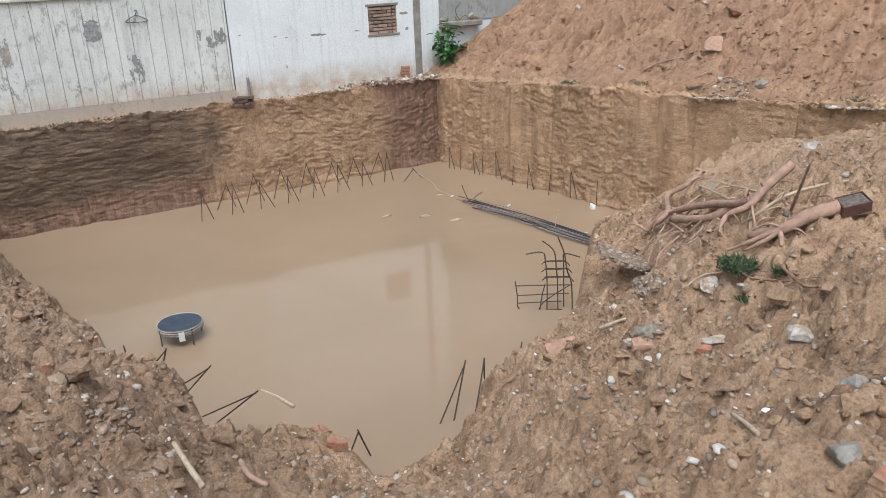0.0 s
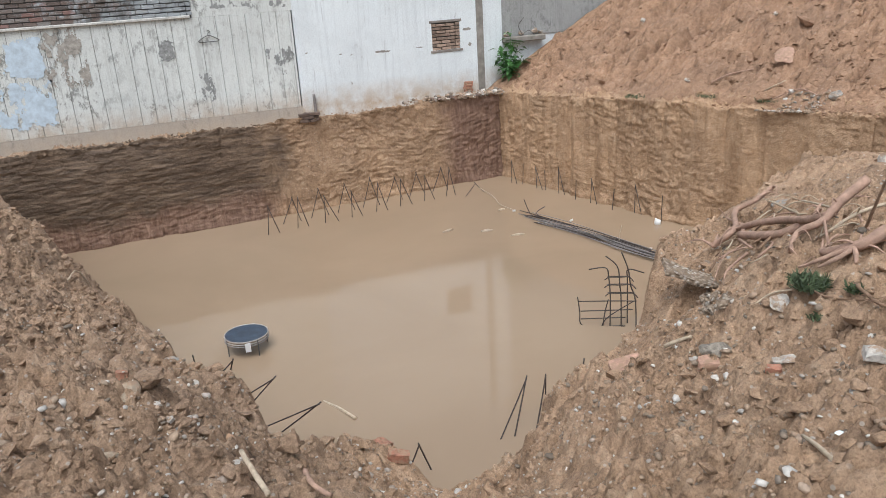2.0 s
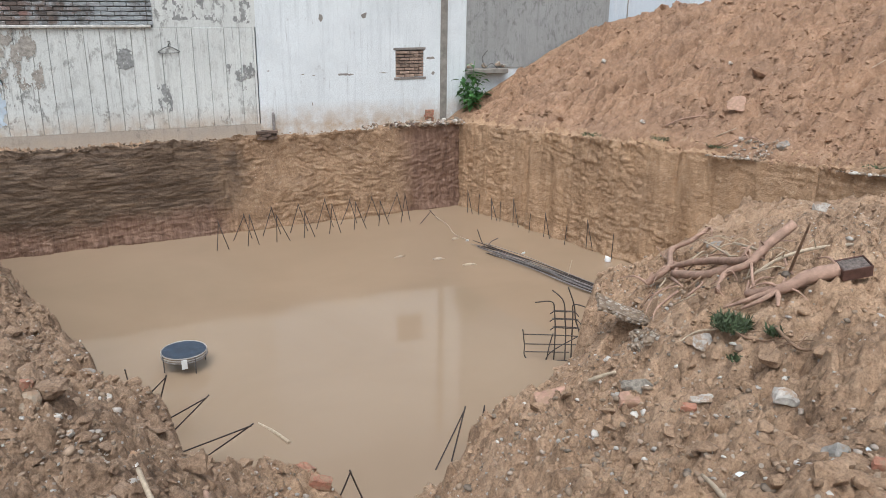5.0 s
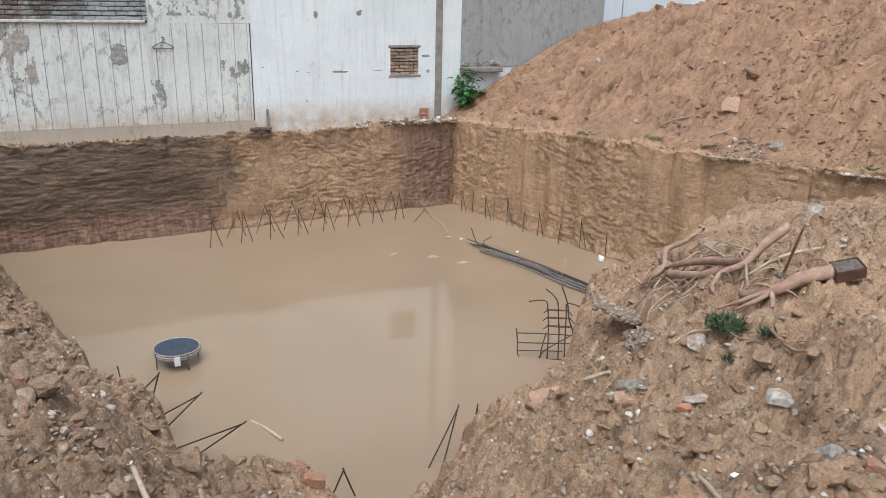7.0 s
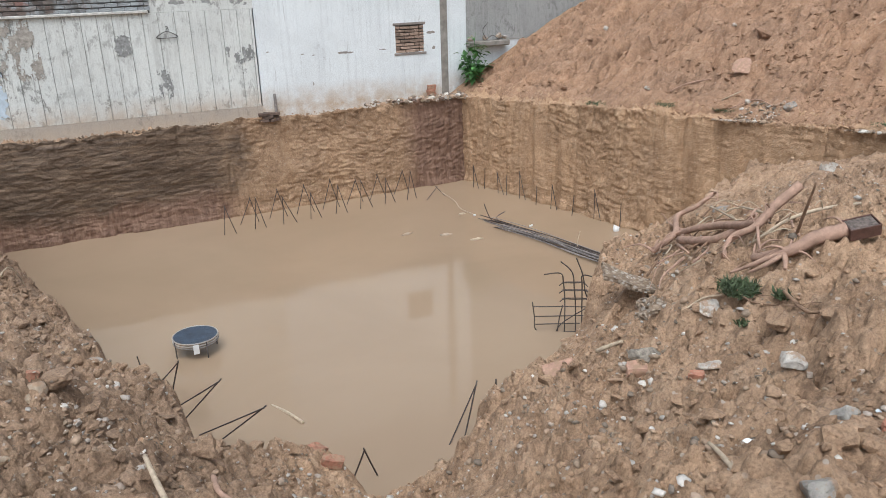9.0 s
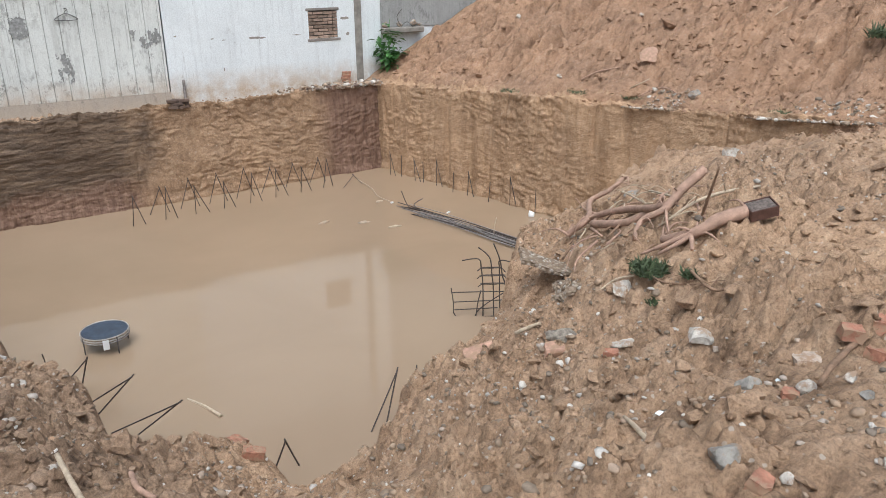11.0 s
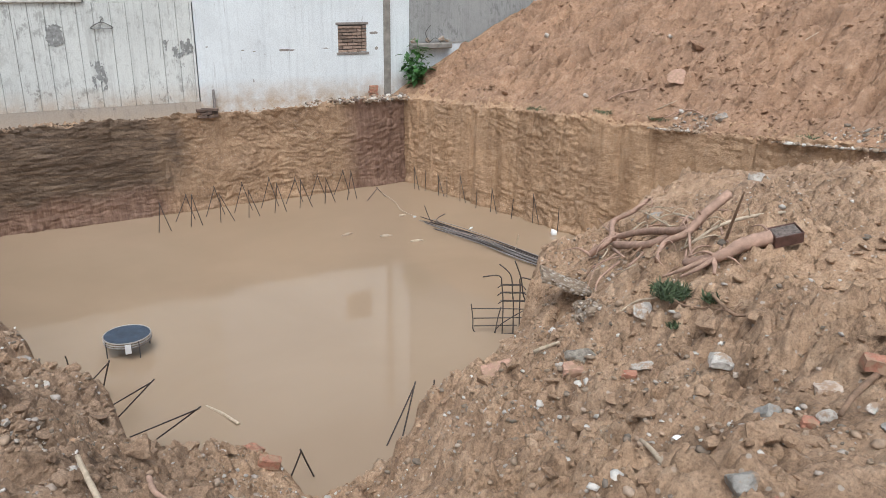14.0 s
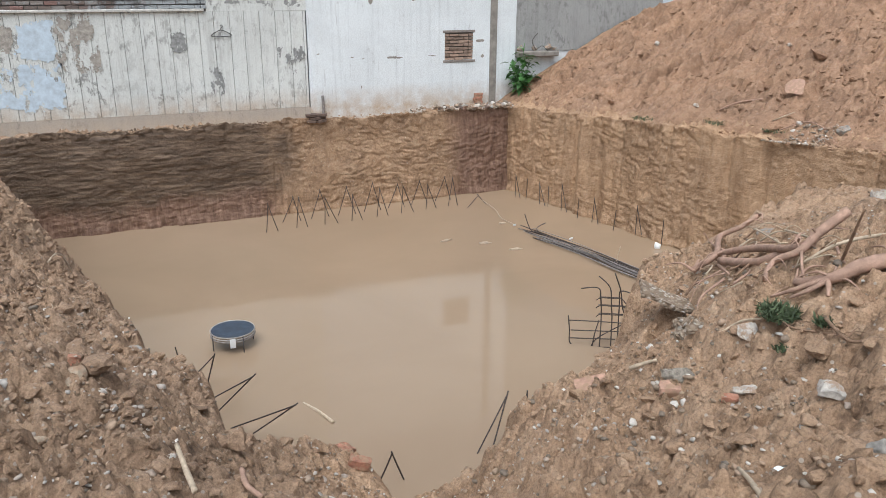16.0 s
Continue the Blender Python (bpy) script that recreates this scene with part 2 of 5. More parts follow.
def rough(x, y):
    """Lumps, clods, cracks, and rills and scarps on the heap."""
    d = EAST[0] * x + EAST[1] * y
    u = 0.97 * y - 0.243 * x
    heap = ease(d, 0.35, 1.0) * ease(y, -12.5, -10.0)
    flat = 1 - ease(y, 0.1, 0.6) * 0.8
    west = 1 - ease(x, -7.0, -6.4)
    wx, wy = x + 0.05 * fbm(x * 7, y * 7, 1.0, 3), y + 0.05 * fbm(x * 7, y * 7, 21.0, 3)
    b = 0.10 * fbm(x * 1.1, y * 1.1, 2.0, 3) + 0.05 * fbm(x * 4.2, y * 4.2, 5.0, 5, 0.6)
    calm = 0.28 + 0.72 * ease(vnoise(x * 1.3, y * 1.3, 6.6) + 0.35 * vnoise(x * 4, y * 4, 2.2), 0.45, 0.75)
    calm = np.maximum(calm, 0.75 * west)
    lump = 0.06 * domes(wx * 5.5, wy * 5.5, 3) + 0.055 * domes(wx * 10, wy * 10, 9) + 0.045 * domes(wx * 18, wy * 18, 15) + 0.018 * domes(wx * 31, wy * 31, 33)
    crumb = (0.20 + 0.03 * west) * (billow(wx * 5.5, wy * 5.5, 4.4, 5, 0.72) - 0.42)
    warp = 0.35 * fbm(x * 5, y * 5, 1, 3)
    crack = -0.07 * np.maximum(0, 1 - np.abs(fbm(x * 1.7 + warp, y * 1.7, 9.0, 3)) / 0.02) * ease(vnoise(x * 0.9, y * 0.9, 4), 0.4, 0.6)
    skew = u + 0.35 * d + 0.25 * warp
    rill = -0.20 * ease(1 - np.abs(fbm(skew * 1.0, d * 0.13, 3.3, 2)) / 0.035, 0, 0.8) * ease(vnoise(u * 1.1, d * 0.6, 8.8), 0.35, 0.5)
    rill = rill - 0.14 * ease(1 - np.abs(fbm(skew * 2.0, d * 0.22, 13.3, 3)) / 0.05, 0, 0.8) * ease(vnoise(u * 1.5, d * 0.9, 18.8), 0.4, 0.55)
    scarp = 0.14 * ease(fbm(skew * 1.2, d * 0.3, 41.0, 3), -0.015, 0.015) + 0.10 * ease(fbm(skew * 2.1 - 0.6 * d, d * 1.1, 47.0, 4), -0.02, 0.02)
    shelf = 0.16 * fbm(u * 1.6 + 0.6 * d, d * 1.5, 12.0, 5, 0.6) + 0.20 * (billow(wx * 2.3, wy * 2.3, 7.7, 5, 0.62) - 0.42) + 0.09 * domes(wx * 3.2, wy * 3.2, 27) + 0.06 * domes(wx * 7, wy * 7, 37)
    return flat * (b + (lump + crumb) * calm * (1 - 0.5 * heap) + crack + heap * (rill + shelf + scarp - 0.12) - 0.03)


def ground_height(x, y, smooth=False):
    """The ground, with the pit: near banks slope, the two cut faces drop behind their own meshes."""
    x, y = np.atleast_1d(np.asarray(x, float)), np.atleast_1d(np.asarray(y, float))
    sd, cut = inside(x, y)
    if not smooth:
        sd = sd + 0.10 * fbm(x * 2.3, y * 2.3, 7.7, 5) * ease(cut, 0.3, 0.9)
    z = np.zeros(sd.shape)
    dry = sd > -0.75
    z[dry] = land(x[dry], y[dry]) + (0 if smooth else rough(x[dry], y[dry]))
    bank = ease(-sd, -0.03, 0.42)
    drop = ease(-sd, -0.30, -0.12)
    sheer = 1 - ease(cut, 0.5, 0.9)
    fall = np.where(cut <= np.abs(sd) + 0.02, drop, bank * (1 - sheer) + np.maximum(drop * sheer, bank * sheer))
    if not smooth:  # a hollow washed out under the slab in the east bank
        ax, ay = x + 5.15, y + 13.07
        right, away = 0.78 * ax - 0.62 * ay, 0.62 * ax + 0.78 * ay
        z = z - 0.20 * ease(1.25 - np.hypot(right / 0.13, away / 0.17), 0, 0.6)
    return z * (1 - fall) - 0.7 * fall


def spot(x, y):
    return float(ground_height(x, y)[0])


def mesh(name, verts, faces, material=None, smooth=True):
    me = bpy.data.meshes.new(name)
    me.from_pydata([tuple(v) for v in verts], [], [tuple(f) for f in faces])
    me.update()
    if smooth:
        me.polygons.foreach_set("use_smooth", [True] * len(me.polygons))
    if material:
        me.materials.append(material)
    return me


def sheet_faces(nu, nv):
    i = np.arange(nu * nv).reshape(nu, nv)
    return np.stack([i[:-1, :-1], i[1:, :-1], i[1:, 1:], i[:-1, 1:]], -1).reshape(-1, 4)


def steps(*spans):
    """Ascending marks: (from, to, pitch) one after another."""
    out = []
    for lo, hi, p in spans:
        out += list(np.arange(lo, hi - p * 0.5, p))
    return np.array(out + [spans[-1][1]])


# ---- materials of the large forms ----
MUD, n, l, b = soil("wet_clay_soil", (0.15, 0.098, 0.063), (0.32, 0.217, 0.141), (0.40, 0.281, 0.189), (0.48, 0.367, 0.265), relief=0.55)
old = b.inputs["Base Color"].links[0].from_socket
# greyer soil on the west bank, redder clay dug from deep in the spoil heap
c = mix(n, l, axis(n, l, 0, -6.7, -7.7), old, mix(n, l, 1.0, old, (0.84, 0.85, 0.87), "MULTIPLY"))
l.new(mix(n, l, axis(n, l, 0, -1.5, 0.5), c, mix(n, l, 1.0, old, (0.86, 0.79, 0.77), "MULTIPLY")), b.inputs["Base Color"])
CLAY, n2, l2, b2 = soil("cut_clay_face", (0.25, 0.162, 0.098), (0.36, 0.24, 0.148), (0.42, 0.29, 0.186), (0.50, 0.365, 0.25), relief=0.55)

# the north face: dark grey-brown made ground in its upper west part, red-brown below it and east, tan clay between
NORTH, n, l, b = soil("layered_earth_face", (0.17, 0.108, 0.066), (0.29, 0.192, 0.12), (0.37, 0.255, 0.163), (0.46, 0.34, 0.23), relief=0.6)
old = b.inputs["Base Color"].links[0].from_socket
layer = tex(n, l, 5.0, 9, 0.7, (0.35, 1, 3.5), 0.3)
darkc = ramp(n, l, layer, [(0.36, (0.04, 0.029, 0.022)), (0.5, (0.095, 0.068, 0.048)), (0.66, (0.19, 0.137, 0.094))])
redc = ramp(n, l, tex(n, l, 6.0, 9, 0.7, (2.0, 1, 0.5)), [(0.35, (0.10, 0.058, 0.041)), (0.5, (0.18, 0.108, 0.078)), (0.66, (0.27, 0.175, 0.128))])
edge = tex(n, l, 1.1, 5, 0.6)
west = maths(n, l, "ADD", axis(n, l, 0, -4.4, -6.2), maths(n, l, "MULTIPLY", maths(n, l, "SUBTRACT", edge, 0.5), 1.6))
west = ramp(n, l, west, [(0.3, (0,) * 3), (0.72, (0.88,) * 3)])
high = ramp(n, l, maths(n, l, "ADD", axis(n, l, 2, 0.0, 1.4), maths(n, l, "MULTIPLY", maths(n, l, "SUBTRACT", edge, 0.45), 0.9)), [(0.3, (0,) * 3), (0.55, (1,) * 3)])
c = mix(n, l, west, old, mix(n, l, high, redc, darkc))
east = ramp(n, l, maths(n, l, "ADD", axis(n, l, 0, -1.9, -0.3), maths(n, l, "MULTIPLY", maths(n, l, "SUBTRACT", edge, 0.5), 1.2)), [(0.3, (0,) * 3), (0.6, (0.9,) * 3)])
l.new(mix(n, l, east, c, redc), b.inputs["Base Color"])

# broad wash stains down the east face
old = b2.inputs["Base Color"].links[0].from_socket
drip = tex(n2, l2, 2.0, 4, 0.6, (1.3, 1.3, 0.16), 0.4)
l2.new(mix(n2, l2, 0.8, old, ramp(n2, l2, drip, [(0.36, (0.76, 0.73, 0.70)), (0.5, (1, 1, 1)), (0.66, (1.1, 1.08, 1.06))]), "MULTIPLY"), b2.inputs["Base Color"])

WATER, n, l, b = nodes("muddy_water")
t = tex(n, l, 0.35, 4, 0.55, (1, 1, 1), 0.6)
l.new(ramp(n, l, t, [(0.3, (0.295, 0.218, 0.147)), (0.7, (0.33, 0.247, 0.169))]), b.inputs["Base Color"])
b.inputs["Roughness"].default_value, b.inputs["IOR"].default_value = 0.003, 1.33
b.inputs["Specular IOR Level"].default_value = 0.9
bump(n, l, b, tex(n, l, 1.3, 2, 0.4), 0.006, 0.01)

# ---- ground, one sheet ----
gx = steps((-60, -14, 3.0), (-14, -9.9, 0.12), (-9.9, -3.4, 0.0125), (-3.4, -2.2, 0.025), (-2.2, 1.2, 0.08), (1.2, 6.0, 0.08), (6.0, 12, 0.3), (12, 60, 3.0))
gy = steps((-60, -18, 3.0), (-18, -15.8, 0.15), (-15.8, -11.8, 0.0125), (-11.8, -9.5, 0.025), (-9.5, 0.9, 0.05), (0.9, 3, 0.3), (3, 60, 3.0))
X, Y = np.meshgrid(gx, gy, indexing="ij")
Z = ground_height(X, Y)
Z[Y > 0.66] = 1.9
D = EAST[0] * X + EAST[1] * Y
Z = Z - 0.35 * ease(D, 0.75, 0.95) * (1 - ease(D, 6.9, 7.1)) * ease(Y, -10.6, -10.4) * (1 - ease(Y, 0.3, 0.4))
Z = np.where((X < -1.7) & (Y > 0.3), np.minimum(Z, 1.82), Z)
ground = new("ground", mesh("ground", np.stack([X, Y, Z], -1).reshape(-1, 3), sheet_faces(len(gx), len(gy)), MUD))
tagged(ground, "rough orange-brown clay ground with clods, dug out round a flooded pit", "ground", kind="structure")

# ---- the spoil heap's weathered skin, a finer sheet over the ground ----
hd, hu = np.meshgrid(np.arange(0.55, 7.5, 0.042), np.arange(-11.6, 0.9, 0.018), indexing="ij")
hx, hy = EAST[0] * hd - EAST[1] * hu, EAST[1] * hd + EAST[0] * hu
hz = ground_height(hx, hy)
rim_in = ease(hd, 0.6, 0.8) * (1 - ease(hd, 7.0, 7.3)) * ease(hy, -10.9, -10.6) * (1 - ease(hy, 0.35, 0.55))
spoil = new("spoil_heap", mesh("spoil_heap", np.stack([hx, hy, hz - 0.45 * (1 - rim_in)], -1).reshape(-1, 3), sheet_faces(*hx.shape), MUD))
tagged(spoil, "sloping heap of dug red-brown clay, cracked by rain rills", "spoil heap", kind="structure")

# ---- the pit's two cut faces ----
def cut_face(name, a, c, rim, material, label, grooves, seed):
    """An upright cut face from plan point a to c with its foot under water; its top bends back over the rim."""
    a, c = np.array(a), np.array(c)
    length = np.linalg.norm(c - a)
    along = (c - a) / length
    out = np.array((along[1], -along[0]))
    u = np.linspace(0, length, int(length / 0.019))
    v = np.concatenate([np.linspace(-0.3, 1.0, 120), 1 + np.linspace(0.012, 0.36, 18)])
    U, V = np.meshgrid(u, v, indexing="ij")
    top = np.array([rim(*(a + along * s)) for s in u])[:, None]
    edge = 0.20 * fbm(U * 1.5, 0 * V, seed, 6, 0.62) - 0.10 * (billow(U * 3.5, 0 * V, seed + 30, 4) - 0.4)
    zz = np.minimum(V, 1) * (top + edge)
    over = np.clip((V - 1) / 0.36, 0, 1)
    back = np.where(V > 1, V - 1, 0.0) + 0.10 * np.clip(zz / 2, 0, 1.2)
    scored = grooves > 0.9
    west = ease(U, 5.3, 6.2) if not scored else 0 * U  # the made ground lies in thin beds
    g = vnoise(U * 2.3 + 0.25 * fbm(U * 2, zz * 0.7, seed), zz * 0.22, seed)
    slit = np.maximum(0, 1 - np.abs(fbm(U * 1.6, zz * 0.12, seed + 12, 3)) / 0.03) * np.clip(vnoise(U * 2, zz * 1.1, seed + 14) * 2 - 0.6, 0, 1)
    groove = grooves * (-0.07 * slit - 0.24 * np.maximum(0, g - 0.52))
    wet = ease(vnoise(U * 1.1, zz * 0.9, seed + 21) + 0.4 * vnoise(U * 3.7, zz * 3.1, seed + 22), 0.35, 0.8)
    tilt = 0.35 * fbm(U * 0.8, zz * 0.8, seed + 23)
    scrape = (0.09 if scored else 0.08) * (0.3 + 0.7 * wet) * (billow(U * 5 + tilt * 3, (zz + tilt) * 11, seed + 1, 4, 0.7) - 0.4) * (1 - west)
    beds = 0.07 * west * (billow(U * 3.5, zz * 15 + U * 0.5, seed + 5, 4, 0.75) - 0.4)
    streak = 0.06 * (billow(U * 4.5, zz * 0.6, seed + 6, 4, 0.65) - 0.4) * (ease(zz, 0.9, 0.3) if not scored else 0.8)
    swell = (0.05 if scored else 0.10) * fbm(U * 1.2, zz * 1.4, seed + 2, 3)
    lip = 0.13 * ease(zz, top - 0.35, top + 0.1) * (billow(U * 5, zz * 5, seed + 8, 4, 0.65) - 0.35)
    foot = 0.05 * np.exp(-((zz - 0.02) / 0.10) ** 2) * (vnoise(U * 4, 0 * V, seed + 9) > 0.35)
    inn = (groove + scrape + beds + streak + swell + lip + foot) * (1 - over)
    xy = a[None, None] + along * U[..., None] + out * (back - inn - 0.02)[..., None]
    behind = land(xy[..., 0], xy[..., 1]) + (rough(xy[..., 0], xy[..., 1]) if scored else 0.06 * (billow(U * 6, V * 6, 3.0, 4) - 0.4))
    behind = behind if scored else np.where(U > 2.1, 1.83, behind)
    zz = np.where(V > 1, zz * (1 - ease(over, 0, 1)) + behind * ease(over, 0, 1) + 0.05 * (billow(U * 8, V * 8, seed + 4, 4) - 0.4), zz)
    ob = new(name, mesh(name, np.concatenate([xy, zz[..., None]], -1).reshape(-1, 3), sheet_faces(len(u), len(v)), material))
    return tagged(ob, label, "pit wall", kind="structure")


cut_face("pit_wall_north", (0.42, 0.09), (-12.0, -0.38), lambda x, y: 1.98, NORTH, "upright cut earth face, dark made ground over clay", 0.35, 4.0)
cut_face("pit_wall_east", (2.72, -10.9), (0.12, 0.24), lambda x, y: 2.0 + 0.05 * max(0, -y) + 0.012 * max(0, -y - 8) ** 2, CLAY, "upright clay face scored by digger teeth", 1.0, 11.0)

# ---- water ----
wx, wy = np.meshgrid(np.linspace(-12, 3.0, 2), np.linspace(-14.0, 0.6, 2), indexing="ij")
water = new("water", mesh("water", np.stack([wx, wy, 0 * wx], -1).reshape(-1, 3), sheet_faces(2, 2), WATER))
tagged(water, "still muddy tan water flooding the pit", "water", kind="structure")

# ---- the white building along the north side (wall face at y = 0.73) ----
def box(x0, x1, y0, y1, z0, z1, bev=0.0):
    bm = bmesh.new()
    bmesh.ops.create_cube(bm, size=1)
    bmesh.ops.scale(bm, vec=(x1 - x0, y1 - y0, z1 - z0), verts=bm.verts)
    bmesh.ops.translate(bm, vec=((x0 + x1) / 2, (y0 + y1) / 2, (z0 + z1) / 2), verts=bm.verts)
    if bev:
        bmesh.ops.bevel(bm, geom=bm.edges, offset=bev, segments=1, affect="EDGES")
    return bm


def part(name, bm, material, parent=None, label="", smooth=False):
    me = bpy.data.meshes.new(name)
    bm.to_mesh(me)
    bm.free()
    if smooth:
        me.polygons.foreach_set("use_smooth", [True] * len(me.polygons))
    me.materials.append(material)
    ob = new(name, me)
    ob.parent = parent
    if label:
        tagged(ob, label)
    return ob


def paint(name, base, under, stain, damp_lo, wear=0.5, streaks=True):
    """Old limewash: drips, flaked scars in patches, fine pocks and a damp buff foot."""
    m, n, l, b = nodes(name)
    broad = tex(n, l, 0.7, 5, 0.6)
    c = mix(n, l, ramp(n, l, broad, [(0.35, (0,) * 3), (0.7, (1,) * 3)]), base, tuple(v * 0.84 for v in base))
    if streaks:
        drip = tex(n, l, 3.0, 7, 0.7, (3.5, 1, 0.14))
        c = mix(n, l, ramp(n, l, drip, [(0.5, (0,) * 3), (0.68, (0.8,) * 3)]), c, under)
    where = ramp(n, l, tex(n, l, 0.55, 5, 0.65), [(0.50 - 0.1 * wear, (0.25,) * 3), (0.62 - 0.1 * wear, (1,) * 3)])
    scar = tex(n, l, 6.5, 11, 0.78, (1.0, 1, 0.6), 0.2)
    c = mix(n, l, maths(n, l, "MULTIPLY", where, ramp(n, l, scar, [(0.60 - 0.09 * wear, (0,) * 3), (0.66 - 0.09 * wear, (0.85,) * 3)])), c, stain)
    run = tex(n, l, 5.0, 8, 0.72, (5.0, 1, 0.22))
    c = mix(n, l, ramp(n, l, run, [(0.62 - 0.04 * wear, (0,) * 3), (0.70 - 0.04 * wear, (0.75,) * 3)]), c, tuple(v * 1.15 for v in stain))
    foot = maths(n, l, "MULTIPLY", axis(n, l, 2, damp_lo + 0.62, damp_lo + 0.1), ramp(n, l, tex(n, l, 2.6, 8, 0.7), [(0.34, (0.2,) * 3), (0.58, (1,) * 3)]))
    c = mix(n, l, foot, c, (0.47, 0.385, 0.295))
    grit = tex(n, l, 40, 5, 0.7)
    l.new(mix(n, l, 0.7, c, ramp(n, l, grit, [(0.35, (0.8,) * 3), (0.6, (1.06,) * 3)]), "MULTIPLY"), b.inputs["Base Color"])
    b.inputs["Roughness"].default_value = 0.85
    bump(n, l, b, maths(n, l, "ADD", maths(n, l, "MULTIPLY", scar, 0.6), maths(n, l, "MULTIPLY", grit, 0.3)), 0.6, 0.02)
    return m


WHITE = paint("white_limewash", (0.75, 0.81, 0.83), (0.60, 0.65, 0.67), (0.30, 0.31, 0.31), 1.95, 0.1)
WORN = paint("worn_limewash", (0.70, 0.735, 0.71), (0.50, 0.52, 0.50), (0.21, 0.215, 0.205), 1.95, 0.85)
GREY = paint("grey_render", (0.36, 0.37, 0.36), (0.25, 0.255, 0.25), (0.20, 0.205, 0.20), 2.0, 0.9, True)
BLUEW = paint("blue_white_wall", (0.66, 0.75, 0.82), (0.70, 0.76, 0.80), (0.5, 0.55, 0.58), 2.0, 0.3)
CONC = simple("old_concrete", (0.24, 0.225, 0.20), 0.85, var=0.3, scale=7)
BRICK = simple("old_brick", (0.27, 0.20, 0.155), 0.85, var=0.35, scale=20, rand=0.35)
MORTAR = simple("mortar", (0.22, 0.20, 0.18), 0.9)

FACE = 0.73
bw = tagged(new("wall_north"), "worn white limewashed building wall with seams and scars", "wall", kind="structure")
# white bay with a bricked-up window opening at x -1.16 to -0.46, z 3.03 to 3.64
part("wall_bay", box(-4.32, -1.16, FACE, FACE + 0.3, 1.5, 6.6), WHITE, bw)
part("wall_bay", box(-1.16, -0.46, FACE, FACE + 0.3, 1.5, 3.03), WHITE, bw)
part("wall_bay", box(-1.16, -0.46, FACE, FACE + 0.3, 3.64, 6.6), WHITE, bw)
part("wall_bay", box(-0.46, 0.64, FACE, FACE + 0.3, 1.5, 6.6), WHITE, bw)
part("wall_core", box(-14, 6, FACE + 0.3, FACE + 0.5, 1.5, 6.6), CONC, bw)
part("lintel", box(-1.21, -0.41, FACE - 0.012, FACE + 0.1, 3.64, 3.695, 0.006), MORTAR, bw, "crumbling lintel course")
part("sill", box(-1.20, -0.40, FACE - 0.015, FACE + 0.1, 2.975, 3.028, 0.006), MORTAR, bw, "crumbling sill course")
part("pillar", box(-0.03, 0.14, FACE - 0.03, FACE, 2.02, 6.6, 0.006), CONC, bw, "bare grey concrete pilaster strip")
part("wall_base", box(-14, -4.32, FACE + 0.0, FACE + 0.3, 1.5, 2.13), paint("damp_plinth", (0.42, 0.38, 0.33), (0.34, 0.31, 0.27), (0.2, 0.19, 0.17), 1.6, 0.5), bw)


def ragged(name, x0, x1, z0, z1, material, label, seed, hole=0.0, y=FACE - 0.0085):
    """A thin skin of paint or plaster with a torn outline, flaked through in places."""
    xs, zs = np.arange(x0, x1, 0.018), np.arange(z0, z1, 0.018)
    px, pz = np.meshgrid(xs, zs, indexing="ij")
    rimd = np.minimum(np.minimum(px - x0, x1 - px), np.minimum(pz - z0, z1 - pz))
    keep = (rimd + 0.30 * fbm(px * 5, pz * 5, seed, 5, 0.65) > 0.05) & (fbm(px * 7, pz * 4, seed + 5, 5, 0.7) > hole - 0.5)
    v, f = [], []
    for i, k in zip(*np.nonzero(keep)):
        q = len(v)
        v += [(xs[i] + a * 0.0181, y - 0.0005, zs[k] + c * 0.0181) for a, c in ((0, 0), (1, 0), (1, 1), (0, 1))]
        f.append((q, q + 1, q + 2, q + 3))
    ob = new(name, mesh(name, v, f, material, False))
    ob.parent = bw
    return tagged(ob, label)


SKYB = simple("faded_blue_paint", (0.50, 0.60, 0.68), 0.8, var=0.2, scale=9)
BARE = simple("bare_stained_render", (0.34, 0.32, 0.285), 0.9, var=0.45, scale=14)
SMUT = simple("grey_grime", (0.27, 0.28, 0.275), 0.9, var=0.4, scale=20)
ragged("blue_patch", -9.95, -9.2, 3.2, 4.02, SKYB, "faded pale blue painted patch", 1.0)
ragged("blue_patch", -10.5, -9.15, 2.3, 3.2, SKYB, "faded pale blue painted patch", 2.0, 0.42)
ragged("bare_patch", -9.25, -8.45, 3.0, 4.15, BARE, "stained render where the limewash is lost", 3.0, 0.46)
ragged("bare_patch", -10.9, -9.9, 3.3, 4.15, BARE, "stained render where the limewash is lost", 4.0, 0.48)
ragged("grime_patch", -6.45, -6.1, 2.45, 3.1, SMUT, "grey grime on the limewash", 5.0, 0.52)
ragged("grime_patch", -5.05, -4.4, 2.7, 3.5, SMUT, "grey grime on the limewash", 6.0, 0.56)
ragged("grime_patch", -7.15, -6.75, 3.3, 3.75, SMUT, "grey grime on the limewash", 7.0, 0.5)
ragged("grime_patch", -6.2, -4.4, 4.2, 4.75, SMUT, "grey grime under the upper band", 8.0, 0.56, FACE - 0.001)
part("wall_upper", box(-6.36, -4.32, FACE, FACE + 0.3, 4.16, 6.6), WORN, bw)
part("wall_upper", box(-14, -6.36, FACE, FACE + 0.3, 4.95, 6.6), GREY, bw)
patch = part("brick_backing", box(-14, -6.36, FACE + 0.05, FACE + 0.3, 4.16, 4.95), simple("pale_old_mortar", (0.23, 0.22, 0.205), 0.95, var=0.4, scale=9), bw)
part("ledge", box(-14, -6.4, FACE - 0.06, FACE + 0.1, 4.16, 4.215, 0.01), simple("ledge_render", (0.5, 0.5, 0.47), 0.85, var=0.3), bw, "weathered projecting ledge")
